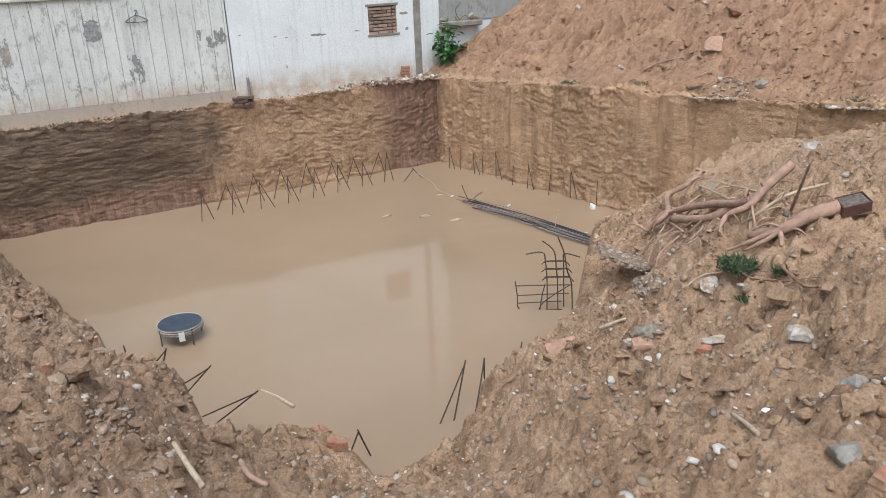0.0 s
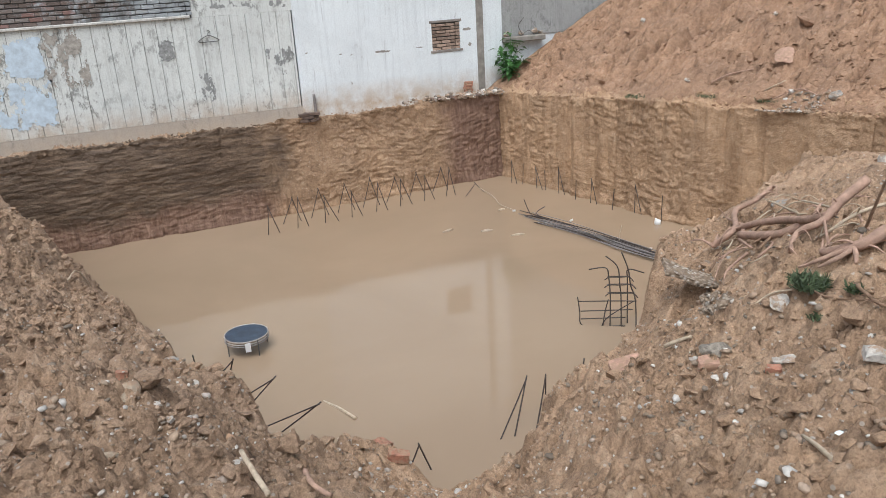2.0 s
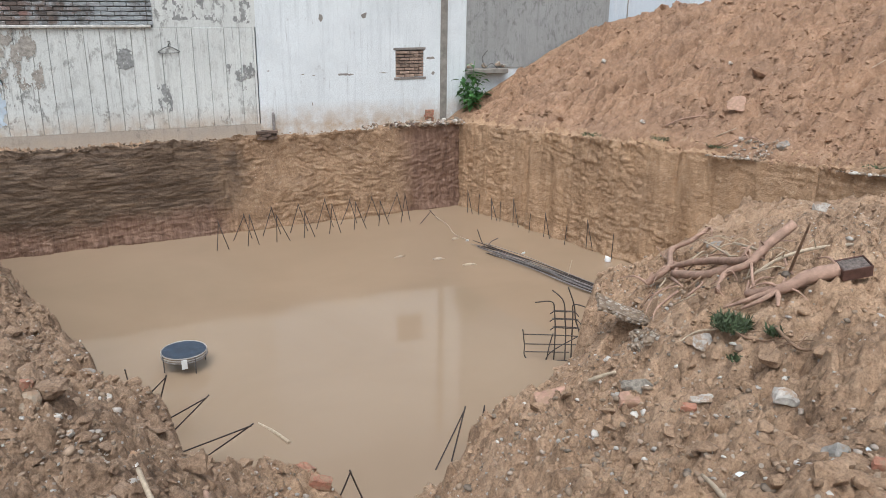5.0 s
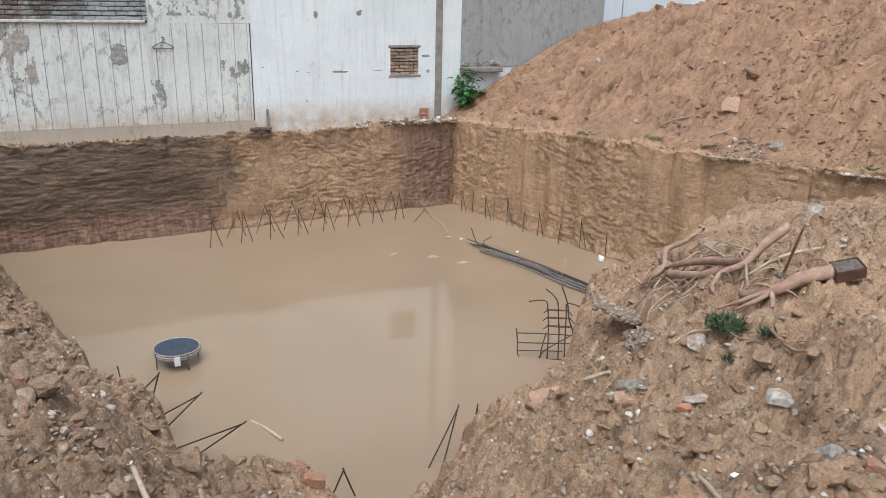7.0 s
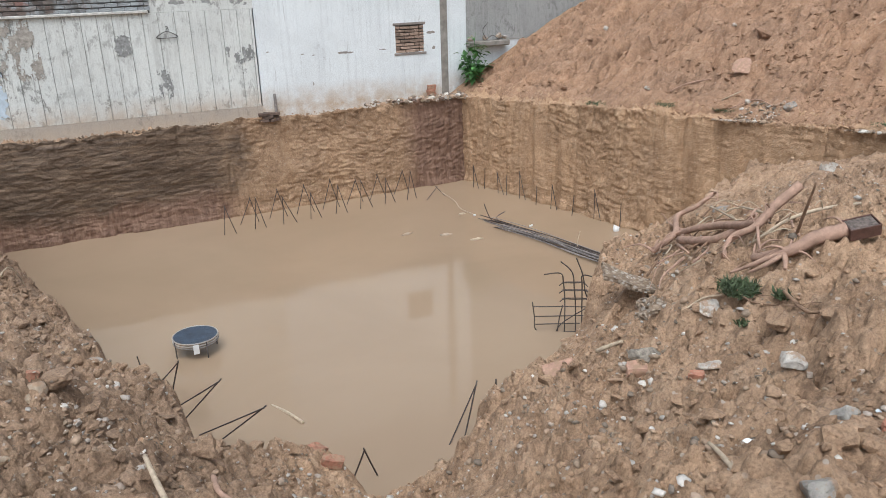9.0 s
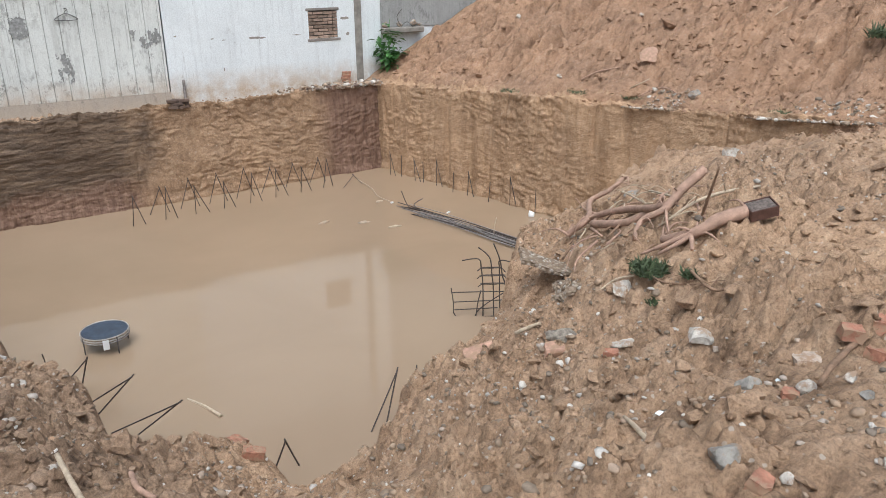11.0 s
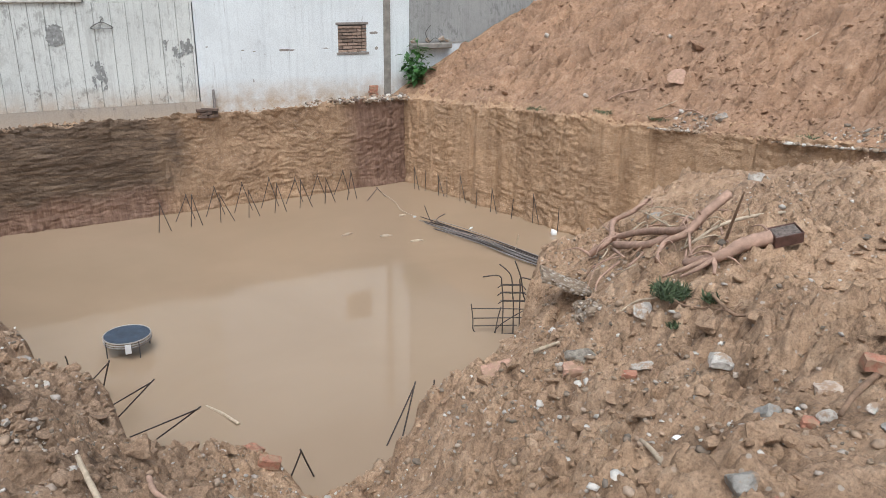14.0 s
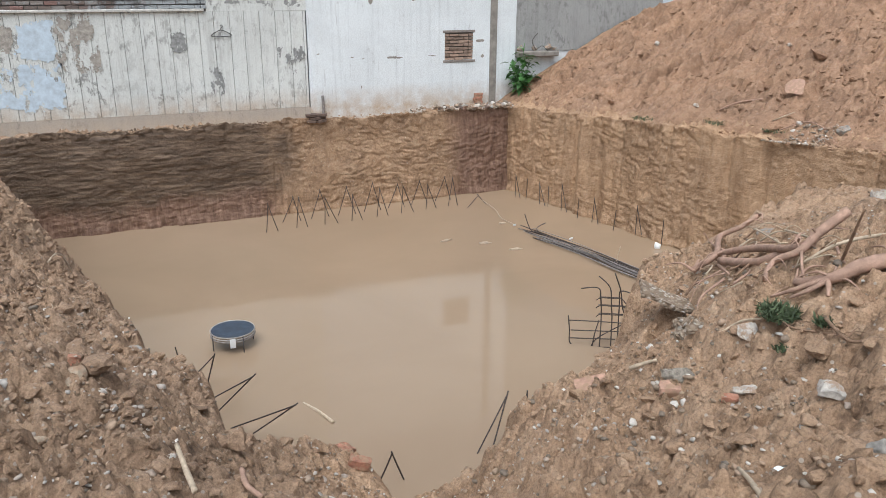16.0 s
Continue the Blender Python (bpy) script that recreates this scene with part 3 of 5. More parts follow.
# narrow upright boards of the west bay, with open joints
bx, k = -14.0, 0
rng = random.Random(5)
while bx < -4.36:
    w = min(rng.uniform(0.27, 0.33), -4.34 - bx)
    part("panel", box(bx + 0.004, bx + w - 0.004, FACE + rng.uniform(-0.004, 0.004), FACE + 0.28, 2.13, 4.158, 0.004), WORN, bw)
    bx += w
part("joint_backing", box(-14, -4.34, FACE + 0.03, FACE + 0.29, 2.131, 4.157), simple("dark_joint", (0.28, 0.28, 0.265), 0.95, var=0.6, scale=3), bw)

gw = tagged(new("wall_grey"), "grey rendered wall of the next building on a concrete ledge", "wall", kind="structure")
part("wall_face", box(0.645, 4.75, FACE + 0.05, FACE + 0.5, 3.18, 7.2), GREY, gw)
part("wall_foot", box(0.645, 4.75, FACE + 0.08, FACE + 0.5, 1.5, 3.178), WHITE, gw)
part("ledge", box(0.66, 1.75, FACE - 0.15, FACE + 0.4, 3.05, 3.178, 0.02), CONC, gw, "broken concrete ledge")
bl = tagged(new("wall_blue"), "pale blue-white painted wall beyond the heap", "wall", kind="structure")
part("wall_face", box(4.755, 16, FACE + 0.1, FACE + 0.5, 1.5, 7.6), BLUEW, bl)
part("joint", box(5.35, 5.37, FACE + 0.08, FACE + 0.1, 1.5, 7.6), CONC, bl)


def brick_mesh(w, d, h, seed, material=None):
    """A worn brick: chipped corners, uneven faces."""
    r = random.Random(seed)
    bm = box(-w / 2, w / 2, -d / 2, d / 2, -h / 2, h / 2, min(w, h) * 0.1)
    for v in bm.verts:
        v.co += Vector([r.uniform(-1, 1) * 0.05 * h for _ in range(3)])
    me = bpy.data.meshes.new("brick")
    bm.to_mesh(me)
    bm.free()
    me.materials.append(material or BRICK)
    return me


BRICKS = [brick_mesh(0.225, 0.1, 0.052, s) for s in range(5)]
HALVES = [brick_mesh(0.108, 0.1, 0.052, s + 20) for s in range(3)]


def brickwork(x0, x1, z0, z1, y, parent, seed, course=0.064):
    r, row, z = random.Random(seed), 0, z0 + 0.03
    while z < z1 - 0.02:
        x = x0 + (0.06 if row % 2 else 0.0)
        if row % 2:
            ob = new("brick", HALVES[row % 3])
            ob.parent, ob.location, ob.scale = parent, (x0 + 0.054, y, z), (1, 1, course / 0.064)
            x = x0 + 0.118
        while x < x1 - 0.05:
            full = x + 0.23 <= x1
            w = 0.225 if full else 0.108
            ob = new("brick", r.choice(BRICKS if full else HALVES))
            ob.parent = parent
            ob.location = (x + w / 2, y + r.uniform(-0.012, 0.012), z + r.uniform(-0.003, 0.003))
            ob.rotation_euler, ob.scale = (0, r.uniform(-0.03, 0.03), r.uniform(-0.04, 0.04)), (1, 1, course / 0.064 * r.uniform(0.85, 1.02))
            x += w + 0.012
        z += course
        row += 1


# ---- makers of shapes ----
def tube(points, radii, sides=7, wobble=0.0, seed=0):
    """A tapered round rod along guide points, smoothed, with closed ends."""
    r = np.random.RandomState(seed)
    p = np.array(points, float)
    rad = np.interp(np.linspace(0, 1, len(p)), np.linspace(0, 1, len(radii)), radii)
    if len(p) > 2:
        t = np.linspace(0, len(p) - 1, (len(p) - 1) * 5 + 1)
        k = np.clip(t.astype(int), 0, len(p) - 2)
        f = (t - k)[:, None]
        q0, q1, q2, q3 = p[np.maximum(k - 1, 0)], p[k], p[k + 1], p[np.minimum(k + 2, len(p) - 1)]
        rad = np.interp(t, range(len(rad)), rad)
        p = 0.5 * (2 * q1 + (q2 - q0) * f + (2 * q0 - 5 * q1 + 4 * q2 - q3) * f ** 2 + (3 * q1 - q0 - 3 * q2 + q3) * f ** 3)
    tan = np.gradient(p, axis=0)
    tan /= np.linalg.norm(tan, axis=1, keepdims=True) + 1e-9
    side = np.cross(tan, (0.31, 0.17, 0.93))
    side /= np.linalg.norm(side, axis=1, keepdims=True) + 1e-9
    up = np.cross(tan, side)
    a = np.arange(sides) * 2 * np.pi / sides
    rr = rad[:, None] * (1 + wobble * r.uniform(-1, 1, (len(p), sides)))
    v = p[:, None] + rr[..., None] * (np.cos(a)[None, :, None] * side[:, None] + np.sin(a)[None, :, None] * up[:, None])
    i = np.arange(len(p) * sides).reshape(len(p), sides)
    j = np.roll(i, -1, axis=1)
    faces = np.stack([i[:-1], j[:-1], j[1:], i[1:]], -1).reshape(-1, 4).tolist()
    faces += [i[0].tolist()[::-1], i[-1].tolist()]
    return v.reshape(-1, 3), faces


def rod(name, points, radii, material, parent=None, sides=7, wobble=0.0, seed=0, label=""):
    v, f = tube(points, radii, sides, wobble, seed)
    ob = new(name, mesh(name, v, f, material))
    ob.parent = parent
    if label:
        tagged(ob, label)
    return ob


def ball(level):
    bm = bmesh.new()
    bmesh.ops.create_icosphere(bm, subdivisions=level, radius=1)
    v = np.array([x.co[:] for x in bm.verts])
    f = np.array([[x.index for x in y.verts] for y in bm.faces])
    bm.free()
    return v, f


BALLS = {k: ball(k) for k in (1, 2, 3)}


def lump_shape(seed, level=2, angular=0.6):
    """A broken stone: a ball cut by a few planes, then roughened."""
    r = np.random.RandomState(seed)
    v, f = BALLS[level]
    v = v.copy()
    for _ in range(int(5 + 9 * angular)):
        nrm = r.normal(size=3)
        nrm /= np.linalg.norm(nrm)
        d = v @ nrm
        cut = r.uniform(0.55, 0.85) if angular < 0.9 else r.uniform(0.38, 0.72)
        v = v - np.maximum(0, d - cut)[:, None] * nrm
    v *= (1 + 0.32 * fbm(v[:, 0] * 2.4 + seed, v[:, 1] * 2.4, v[:, 2] * 2.4, 4, 0.6))[:, None]
    return v, f


def turned(v, rx, ry, rz):
    return v @ np.array(Euler((rx, ry, rz)).to_matrix()).T


STONE = simple("grey_stone", (0.29, 0.28, 0.255), 0.8, var=0.45, scale=30, relief=0.012, dirt=0.45)
PALE = simple("whitish_rubble", (0.50, 0.475, 0.43), 0.85, var=0.4, scale=35, relief=0.012, dirt=0.55)
TAN = simple("tan_stone", (0.36, 0.30, 0.225), 0.85, var=0.35, scale=22, relief=0.01, dirt=0.4)
REDB = simple("red_brick", (0.37, 0.175, 0.115), 0.85, var=0.4, scale=30, relief=0.01, dirt=0.6)
PINKB = simple("dusty_brick", (0.42, 0.265, 0.195), 0.9, var=0.35, scale=28, relief=0.01, dirt=0.6)
TILE = simple("glazed_tile", (0.66, 0.74, 0.78), 0.25, var=0.1)
STEEL = simple("rusted_rebar", (0.075, 0.062, 0.056), 0.65, 0.4, var=0.5, scale=30)
GSTEEL = simple("dull_steel", (0.27, 0.25, 0.24), 0.6, 0.3, var=0.4, scale=20)
WOOD = simple("pinkish_root_wood", (0.38, 0.25, 0.185), 0.8, var=0.35, scale=18, relief=0.008)
BARK = simple("brown_root_bark", (0.24, 0.155, 0.10), 0.9, var=0.4, scale=25, relief=0.01)
PALEW = simple("weathered_stick", (0.46, 0.38, 0.28), 0.85, var=0.3, scale=30)
RUSTY = simple("rusty_brown_iron", (0.13, 0.07, 0.055), 0.6, 0.2, var=0.4, scale=14)
LEAF = simple("green_leaf", (0.07, 0.19, 0.055), 0.55, var=0.4, scale=9, island=[(0, (0.6, 0.6, 0.6)), (1, (1.4, 1.35, 1.2))])
NEEDLE = simple("dull_green_needles", (0.055, 0.085, 0.04), 0.7, var=0.4, scale=9, island=[(0, (0.6, 0.6, 0.6)), (1, (1.5, 1.4, 1.3))])
PLASTIC = simple("white_plastic", (0.72, 0.74, 0.74), 0.4, var=0.08)
LID = simple("dark_blue_sheet", (0.035, 0.055, 0.085), 0.35, var=0.5, scale=9)


def stone(name, x, y, size, material, label, category="stone", turn=(0, 0, 0), seed=0, sink=0.25, angular=0.7, group=""):
    """A stone of half-sizes size lying on the ground."""
    v, f = lump_shape(seed, 3, angular)
    v = turned(v * np.array(size), *[radians(a) for a in turn])
    ob = new(name, mesh(name, v, f, material, False))
    ob.location = (x, y, spot(x, y) - v[:, 2].min() * (0.35 - 2 * sink))
    return tagged(ob, label if len(label.split()) > 3 else label + " lying in wet clay", category, group)


def loose_brick(x, y, size, material, label, turn, seed, lift=0.35):
    bm = box(-size[0] / 2, size[0] / 2, -size[1] / 2, size[1] / 2, -size[2] / 2, size[2] / 2)
    bmesh.ops.subdivide_edges(bm, edges=bm.edges, cuts=4, use_grid_fill=True)
    v = np.array([q.co[:] for q in bm.verts])
    f = [[q.index for q in face.verts] for face in bm.faces]
    bm.free()
    half = np.array(size) / 2
    corner = np.prod(np.abs(v) / half > 0.55, axis=1)
    v = v * (1 - 0.10 * corner[:, None] * vnoise(v[:, 0] * 40 + seed, v[:, 1] * 40, v[:, 2] * 40)[:, None])
    v += 0.02 * np.stack([fbm(v[:, 0] * 18 + k * 7 + seed, v[:, 1] * 18, v[:, 2] * 18, 3) for k in range(3)], -1)
    v = turned(v, *[radians(a) for a in turn])
    ob = new("brick", mesh("brick", v, f, material, False))
    ob.location = (x, y, spot(x, y) + size[2] * (lift - 0.3))
    label = label if len(label.split()) > 3 else label + " lying in clay"
    return tagged(ob, label, "brick", "loose bricks")


# ---- stuff: clods, grit and pebbles in and on the soil ----
def scatter(name, places, sizes, material, label, level=1, flat=0.6, sink=0.42, seed=1, zs=None):
    """Many small lumps joined in one mesh."""
    r = np.random.RandomState(seed)
    shapes = [lump_shape(seed * 50 + k, level, 0.5 if material == PEBM else 1.0)[0] for k in range(8)]
    f0 = BALLS[level][1]
    z = ground_height(places[:, 0], places[:, 1]) if zs is None else zs
    verts, faces, off = [], [], 0
    for (x, y), s, zz in zip(places, sizes, z):
        v = shapes[r.randint(8)] * (s * r.uniform(0.7, 1.3, 3) * np.array((1, 1, flat)))
        v = turned(v, *r.uniform((-0.4, -0.4, 0), (0.4, 0.4, 6.28)))
        verts.append(v + (x, y, zz + s * flat * (1 - 2 * sink)))
        faces.append(f0 + off)
        off += len(v)
    me = bpy.data.meshes.new(name)
    v, f = np.concatenate(verts), np.concatenate(faces)
    me.vertices.add(len(v))
    me.vertices.foreach_set("co", v.ravel())
    me.loops.add(f.size)
    me.loops.foreach_set("vertex_index", f.ravel())
    me.polygons.add(len(f))
    me.polygons.foreach_set("loop_start", np.arange(0, f.size, 3))
    me.update(calc_edges=True)
    if material is not PEBM:
        me.shade_flat()
    me.materials.append(material)
    return tagged(new(name, me), label, "soil" if "clod" in name else "gravel", kind="stuff")


def sown(count, x0, x1, y0, y1, seed, where=None, margin=0.02):
    r = np.random.RandomState(seed)
    p = np.stack([r.uniform(x0, x1, count), r.uniform(y0, y1, count)], -1)
    sd, cut = inside(p[:, 0], p[:, 1])
    keep = (sd > margin) & ((cut > 0.35) | (sd > 0.35))
    if where is not None:
        keep &= r.uniform(size=count) < where(p[:, 0], p[:, 1])
    return p[keep]


PEBM = simple("mixed_pebbles", (0.38, 0.36, 0.33), 0.7, var=0.3, scale=40, relief=0.003,
              island=[(0, (0.4, 0.36, 0.32)), (0.35, (0.75, 0.6, 0.46)), (0.65, (0.95, 0.72, 0.54)), (0.85, (1.0, 1.0, 1.0)), (1, (1.6, 1.62, 1.62))])
rs = np.random.RandomState(12)
p = sown(46000, -10.2, -2.6, -15.9, -11.2, 3, lambda x, y: 0.25 + 0.75 * ease(vnoise(x * 2.2, y * 2.2, 3.3), 0.35, 0.65))
scatter("soil_clods", p, np.clip(rs.lognormal(-4.75, 0.6, len(p)), 0.004, 0.05), MUD, "crumbled wet clay clods lying on the ground", seed=2)
p = sown(9000, -10.6, -8.2, -11.5, -7.5, 5)
scatter("soil_clods", p, np.clip(rs.lognormal(-4.0, 0.5, len(p)), 0.008, 0.08), MUD, "crumbled clay clods on the far bank", seed=3)
p = sown(24000, 0.3, 8.0, -12.5, 0.5, 6, lambda x, y: 0.3 + 0.7 * ease(vnoise(x * 1.3, y * 1.3, 5.3), 0.35, 0.7))
scatter("heap_clods", p, np.clip(rs.lognormal(-3.85, 0.6, len(p)), 0.010, 0.13), MUD, "clay clods over the slope of the spoil heap", seed=4)
p = sown(2500, -2.8, 1.5, -14.0, -11.2, 16)
scatter("soil_clods", p, np.clip(rs.lognormal(-3.9, 0.5, len(p)), 0.01, 0.09), MUD, "clay clods behind the roots", seed=8)

for (ax, ay), (cx, cy), rim, cnt in (((0.2, 0.12), (-10.6, -0.3), 1.94, 700), ((0.22, 0.1), (2.66, -10.8), 2.0, 500)):
    s = rs.uniform(0, 1, cnt)
    nx, ny = (0.04, 1.0) if rim < 2 else (0.97, 0.243)
    o = rs.uniform(-0.02, 0.34, cnt)
    p = np.stack([ax + (cx - ax) * s + nx * o, ay + (cy - ay) * s + ny * o], -1)
    zr = rim + (0.05 * np.maximum(0, -p[:, 1]) + 0.012 * np.maximum(0, -p[:, 1] - 8) ** 2 if rim == 2.0 else 0 * s) + rs.uniform(-0.03, 0.03, cnt)
    scatter("rim_clods", p, np.clip(rs.lognormal(-3.9, 0.5, cnt), 0.010, 0.08), NORTH if rim < 2 else MUD, "crumbling clods along the pit rim", seed=13, zs=zr)

p = sown(900, -10.0, -6.9, -15.6, -11.0, 31)
scatter("large_clods", p, np.clip(rs.lognormal(-3.4, 0.4, len(p)), 0.02, 0.09), MUD, "large broken clay clods on the near bank", level=2, seed=21, sink=0.38)
p = sown(700, -6.6, -2.8, -15.6, -11.8, 32, lambda x, y: ease(vnoise(x * 1.6, y * 1.6, 4.4), 0.4, 0.6))
scatter("large_clods", p, np.clip(rs.lognormal(-3.5, 0.4, len(p)), 0.02, 0.08), MUD, "large broken clay clods on the east bank", level=2, seed=22, sink=0.38)

left_bed = lambda x, y: 0.12 + 0.6 * np.exp(-((x + 8.05) ** 2 + (y + 13.3) ** 2) / 0.10) + 0.35 * ease(vnoise(x * 2.5, y * 2.5, 7), 0.5, 0.75)
p = sown(24000, -9.6, -6.7, -15.5, -10.5, 7, left_bed)
scatter("pebbles", p, np.clip(rs.lognormal(-4.8, 0.55, len(p)), 0.003, 0.035), PEBM, "grey and white pebbles mixed in the clay", seed=5)


def right_bed(x, y):
    band = np.exp(-((y + 13.75 + 0.35 * (x + 5.8)) / 0.28) ** 2) * ease(-x, 5.2, 5.7)
    seam = np.exp(-((x + 6.28 + 0.10 * np.sin(y * 5)) / 0.07) ** 2) * ease(-y, 13.4, 13.7)
    shelf = np.exp(-((x + 5.15) ** 2 + (y + 13.15) ** 2) / 0.09)
    spread = sum(np.exp(-((x - cx) ** 2 + (y - cy) ** 2) / w) for cx, cy, w in ((-5.80, -13.92, 0.02), (-5.52, -13.6, 0.014), (-5.95, -14.5, 0.04), (-6.1, -14.0, 0.02)))
    return 0.07 + 0.5 * band + 0.9 * seam + 0.9 * shelf + 0.9 * spread + 0.2 * ease(vnoise(x * 2.5, y * 2.5, 9), 0.55, 0.75)


p = sown(17000, -7.0, -3.0, -15.8, -12.2, 9, right_bed)
scatter("pebbles", p, np.clip(rs.lognormal(-4.75, 0.5, len(p)), 0.004, 0.028), PEBM, "grey pebbles washed out of the clay bank", seed=6)
gy2, off = rs.uniform(-10.7, -6.4, 2200), rs.uniform(0.0, 0.55, 2200)
gx2 = 0.12 + (0.24 - gy2) * 0.2334
rimz, e = 2.0 - 0.05 * gy2 + 0.012 * np.maximum(0, -gy2 - 8) ** 2, ease(off, 0, 0.36)
p = np.stack([gx2 + 0.97 * off, gy2 + 0.243 * off], -1)
zs = rimz * (1 - e) + (land(p[:, 0], p[:, 1]) + rough(p[:, 0], p[:, 1])) * e - 0.02
keep = vnoise(gy2 * 1.7, off * 2, 3.1) > 0.38
scatter("rim_gravel", p[keep], np.clip(rs.lognormal(-3.8, 0.45, keep.sum()), 0.01, 0.07), PEBM, "broken grey gravel along the pit rim", seed=7, zs=zs[keep])
p = np.stack([rs.uniform(-2.2, 0.35, 420), rs.uniform(-0.02, 0.55, 420)], -1)
p = p[rs.uniform(size=420) < 0.25 + 0.75 * ease(p[:, 0], -1.4, -0.9)]
scatter("rubble_gravel", p, np.clip(rs.lognormal(-3.3, 0.45, len(p)), 0.015, 0.09), PEBM, "broken brick and mortar rubble at the wall foot", seed=9, zs=1.97 + 0 * p[:, 0] + rs.uniform(0, 0.07, len(p)))
p = np.stack([rs.uniform(-10.5, -2.0, 600), rs.uniform(-0.05, 0.6, 600)], -1)
scatter("foot_clods", p, np.clip(rs.lognormal(-3.9, 0.5, len(p)), 0.01, 0.06), NORTH, "crumbs of earth along the wall foot", seed=11, zs=1.84 + 0.1 * (p[:, 1] < 0.2))

# ---- loose stones and bricks on the near banks ----
stone("stone", -6.584, -15.450, (0.048, 0.042, 0.042), STONE, "grey angular stone half sunk in wet clay", turn=(10, 10, 40), seed=31, sink=0.04)
stone("stone", -5.707, -14.269, (0.095, 0.04, 0.026), PALE, "long whitish stone slab lying in clay", turn=(0, -8, -38), seed=32, sink=0.06)
stone("stone", -5.888, -14.767, (0.055, 0.046, 0.034), PALE, "whitish lump of rubble in clay", turn=(0, 10, -20), seed=33, sink=0.06)
stone("stone", -5.746, -14.915, (0.05, 0.026, 0.022), PALE, "whitish lump of rubble in clay", turn=(0, 0, -40), seed=63, sink=0.06)
stone("stone", -6.075, -15.122, (0.045, 0.034, 0.034), STONE, "small grey stone with a tan crust", turn=(0, 0, -20), seed=34, sink=0.02)
stone("stone", -5.985, -15.363, (0.024, 0.02, 0.02), PALE, "small pale stone by a dead root", seed=35, sink=0.02)
stone("stone", -6.042, -15.441, (0.022, 0.02, 0.018), STONE, "small grey stone by a dead root", seed=36, sink=0.02)
stone("stone", -5.971, -15.461, (0.03, 0.018, 0.014), TAN, "flat tan stone by a dead root", turn=(0, 0, -50), seed=37, sink=0.03)
stone("stone", -6.515, -15.559, (0.018, 0.016, 0.015), PALE, "small white stone", seed=38, sink=0.02)
stone("stone", -6.49, -15.578, (0.018, 0.016, 0.015), PALE, "small white stone", seed=39, sink=0.02)
for k in range(4):
    stone("stone", -6.295 + 0.02 * (k % 2), -15.651 - 0.018 * k, (0.024, 0.02, 0.018), PALE, "knobbly white lump of mortar", turn=(0, 0, 50 * k), seed=40 + 100 * k, sink=0.02)
stone("stone", -5.486, -13.98, (0.05, 0.055, 0.016), PALE, "pale flat stone leaning in clay", turn=(40, 8, -30), seed=42, sink=-0.05)
stone("concrete_lump", -5.789, -13.934, (0.075, 0.05, 0.05), simple("pebble_concrete", (0.27, 0.245, 0.205), 0.9, var=0.6, scale=60, relief=0.012), "broken lump of pebbly concrete in the bank", "concrete", turn=(0, 0, -30), seed=91, sink=0.03)
stone("concrete_piece", -4.021, -12.789, (0.26, 0.13, 0.035), STONE, "flat grey concrete piece under the roots", "concrete", turn=(0, 0, -20), seed=43, sink=0.1)
stone("stone", -4.20, -13.42, (0.055, 0.045, 0.045), simple("dark_stone", (0.10, 0.10, 0.11), 0.6), "dark grey stone among the roots", seed=44, sink=0.0)
stone("stone", -3.12, -12.60, (0.10, 0.03, 0.10), PALE, "upright pale blue-grey shard of stone", turn=(0, 25, -30), seed=45, sink=0.0, angular=1.0)
stone("clay_lump", -6.349, -15.309, (0.062, 0.05, 0.036), MUD, "large lump of wet clay", "soil", seed=46, sink=0.05)
stone("clay_lump", -3.3, -12.7, (0.22, 0.16, 0.12), MUD, "large lump of cracked clay", "soil", seed=47)
stone("clay_lump", -2.4, -12.9, (0.28, 0.2, 0.14), MUD, "large lump of cracked clay", "soil", seed=48)
loose_brick(-5.838, -13.34, (0.17, 0.10, 0.06), PINKB, "dusty red brick lying on the clay bank", (10, -12, -20), 51)
loose_brick(-5.855, -13.955, (0.09, 0.06, 0.05), PINKB, "broken end of a red brick", (10, 0, -30), 52)
loose_brick(-5.939, -14.406, (0.06, 0.035, 0.02), REDB, "flat chip of red brick", (10, 0, -30), 64, 0.5)
loose_brick(-5.845, -15.165, (0.12, 0.06, 0.045), simple("mortared_brick", (0.50, 0.42, 0.35), 0.9, var=0.4, scale=30, relief=0.01, dirt=0.5), "whitish brick with mortar stuck on it", (5, 0, -38), 53, 0.5)
loose_brick(-5.772, -15.222, (0.06, 0.056, 0.042), REDB, "red broken end of a brick", (5, 5, -38), 65, 0.5)
loose_brick(-5.762, -15.303, (0.07, 0.06, 0.05), REDB, "broken red brick by a dead root", (0, 8, 10), 54, 0.5)
loose_brick(-5.625, -15.235, (0.10, 0.06, 0.05), REDB, "broken red brick in wet clay", (0, 8, -30), 66, 0.5)
loose_brick(-6.10, -15.275, (0.045, 0.045, 0.045), REDB, "red brick fragment with white mortar", (0, 0, 40), 55, 0.5)
stone("stone", -6.06, -15.29, (0.032, 0.026, 0.026), PALE, "knobbly white mortar stuck to a brick", seed=67, sink=0.0)
loose_brick(-6.589, -15.541, (0.055, 0.04, 0.035), REDB, "broken orange-red brick", (15, 0, 20), 56, 0.5)
loose_brick(-6.86, -12.10, (0.13, 0.09, 0.07), REDB, "broken red brick on the tip of the bank", (10, 20, 30), 57)
loose_brick(-6.80, -12.26, (0.14, 0.08, 0.055), REDB, "worn red brick in rubble", (0, 15, -20), 58)
loose_brick(-8.273, -12.624, (0.05, 0.045, 0.04), REDB, "small red brick fragment", (0, 20, 10), 59)
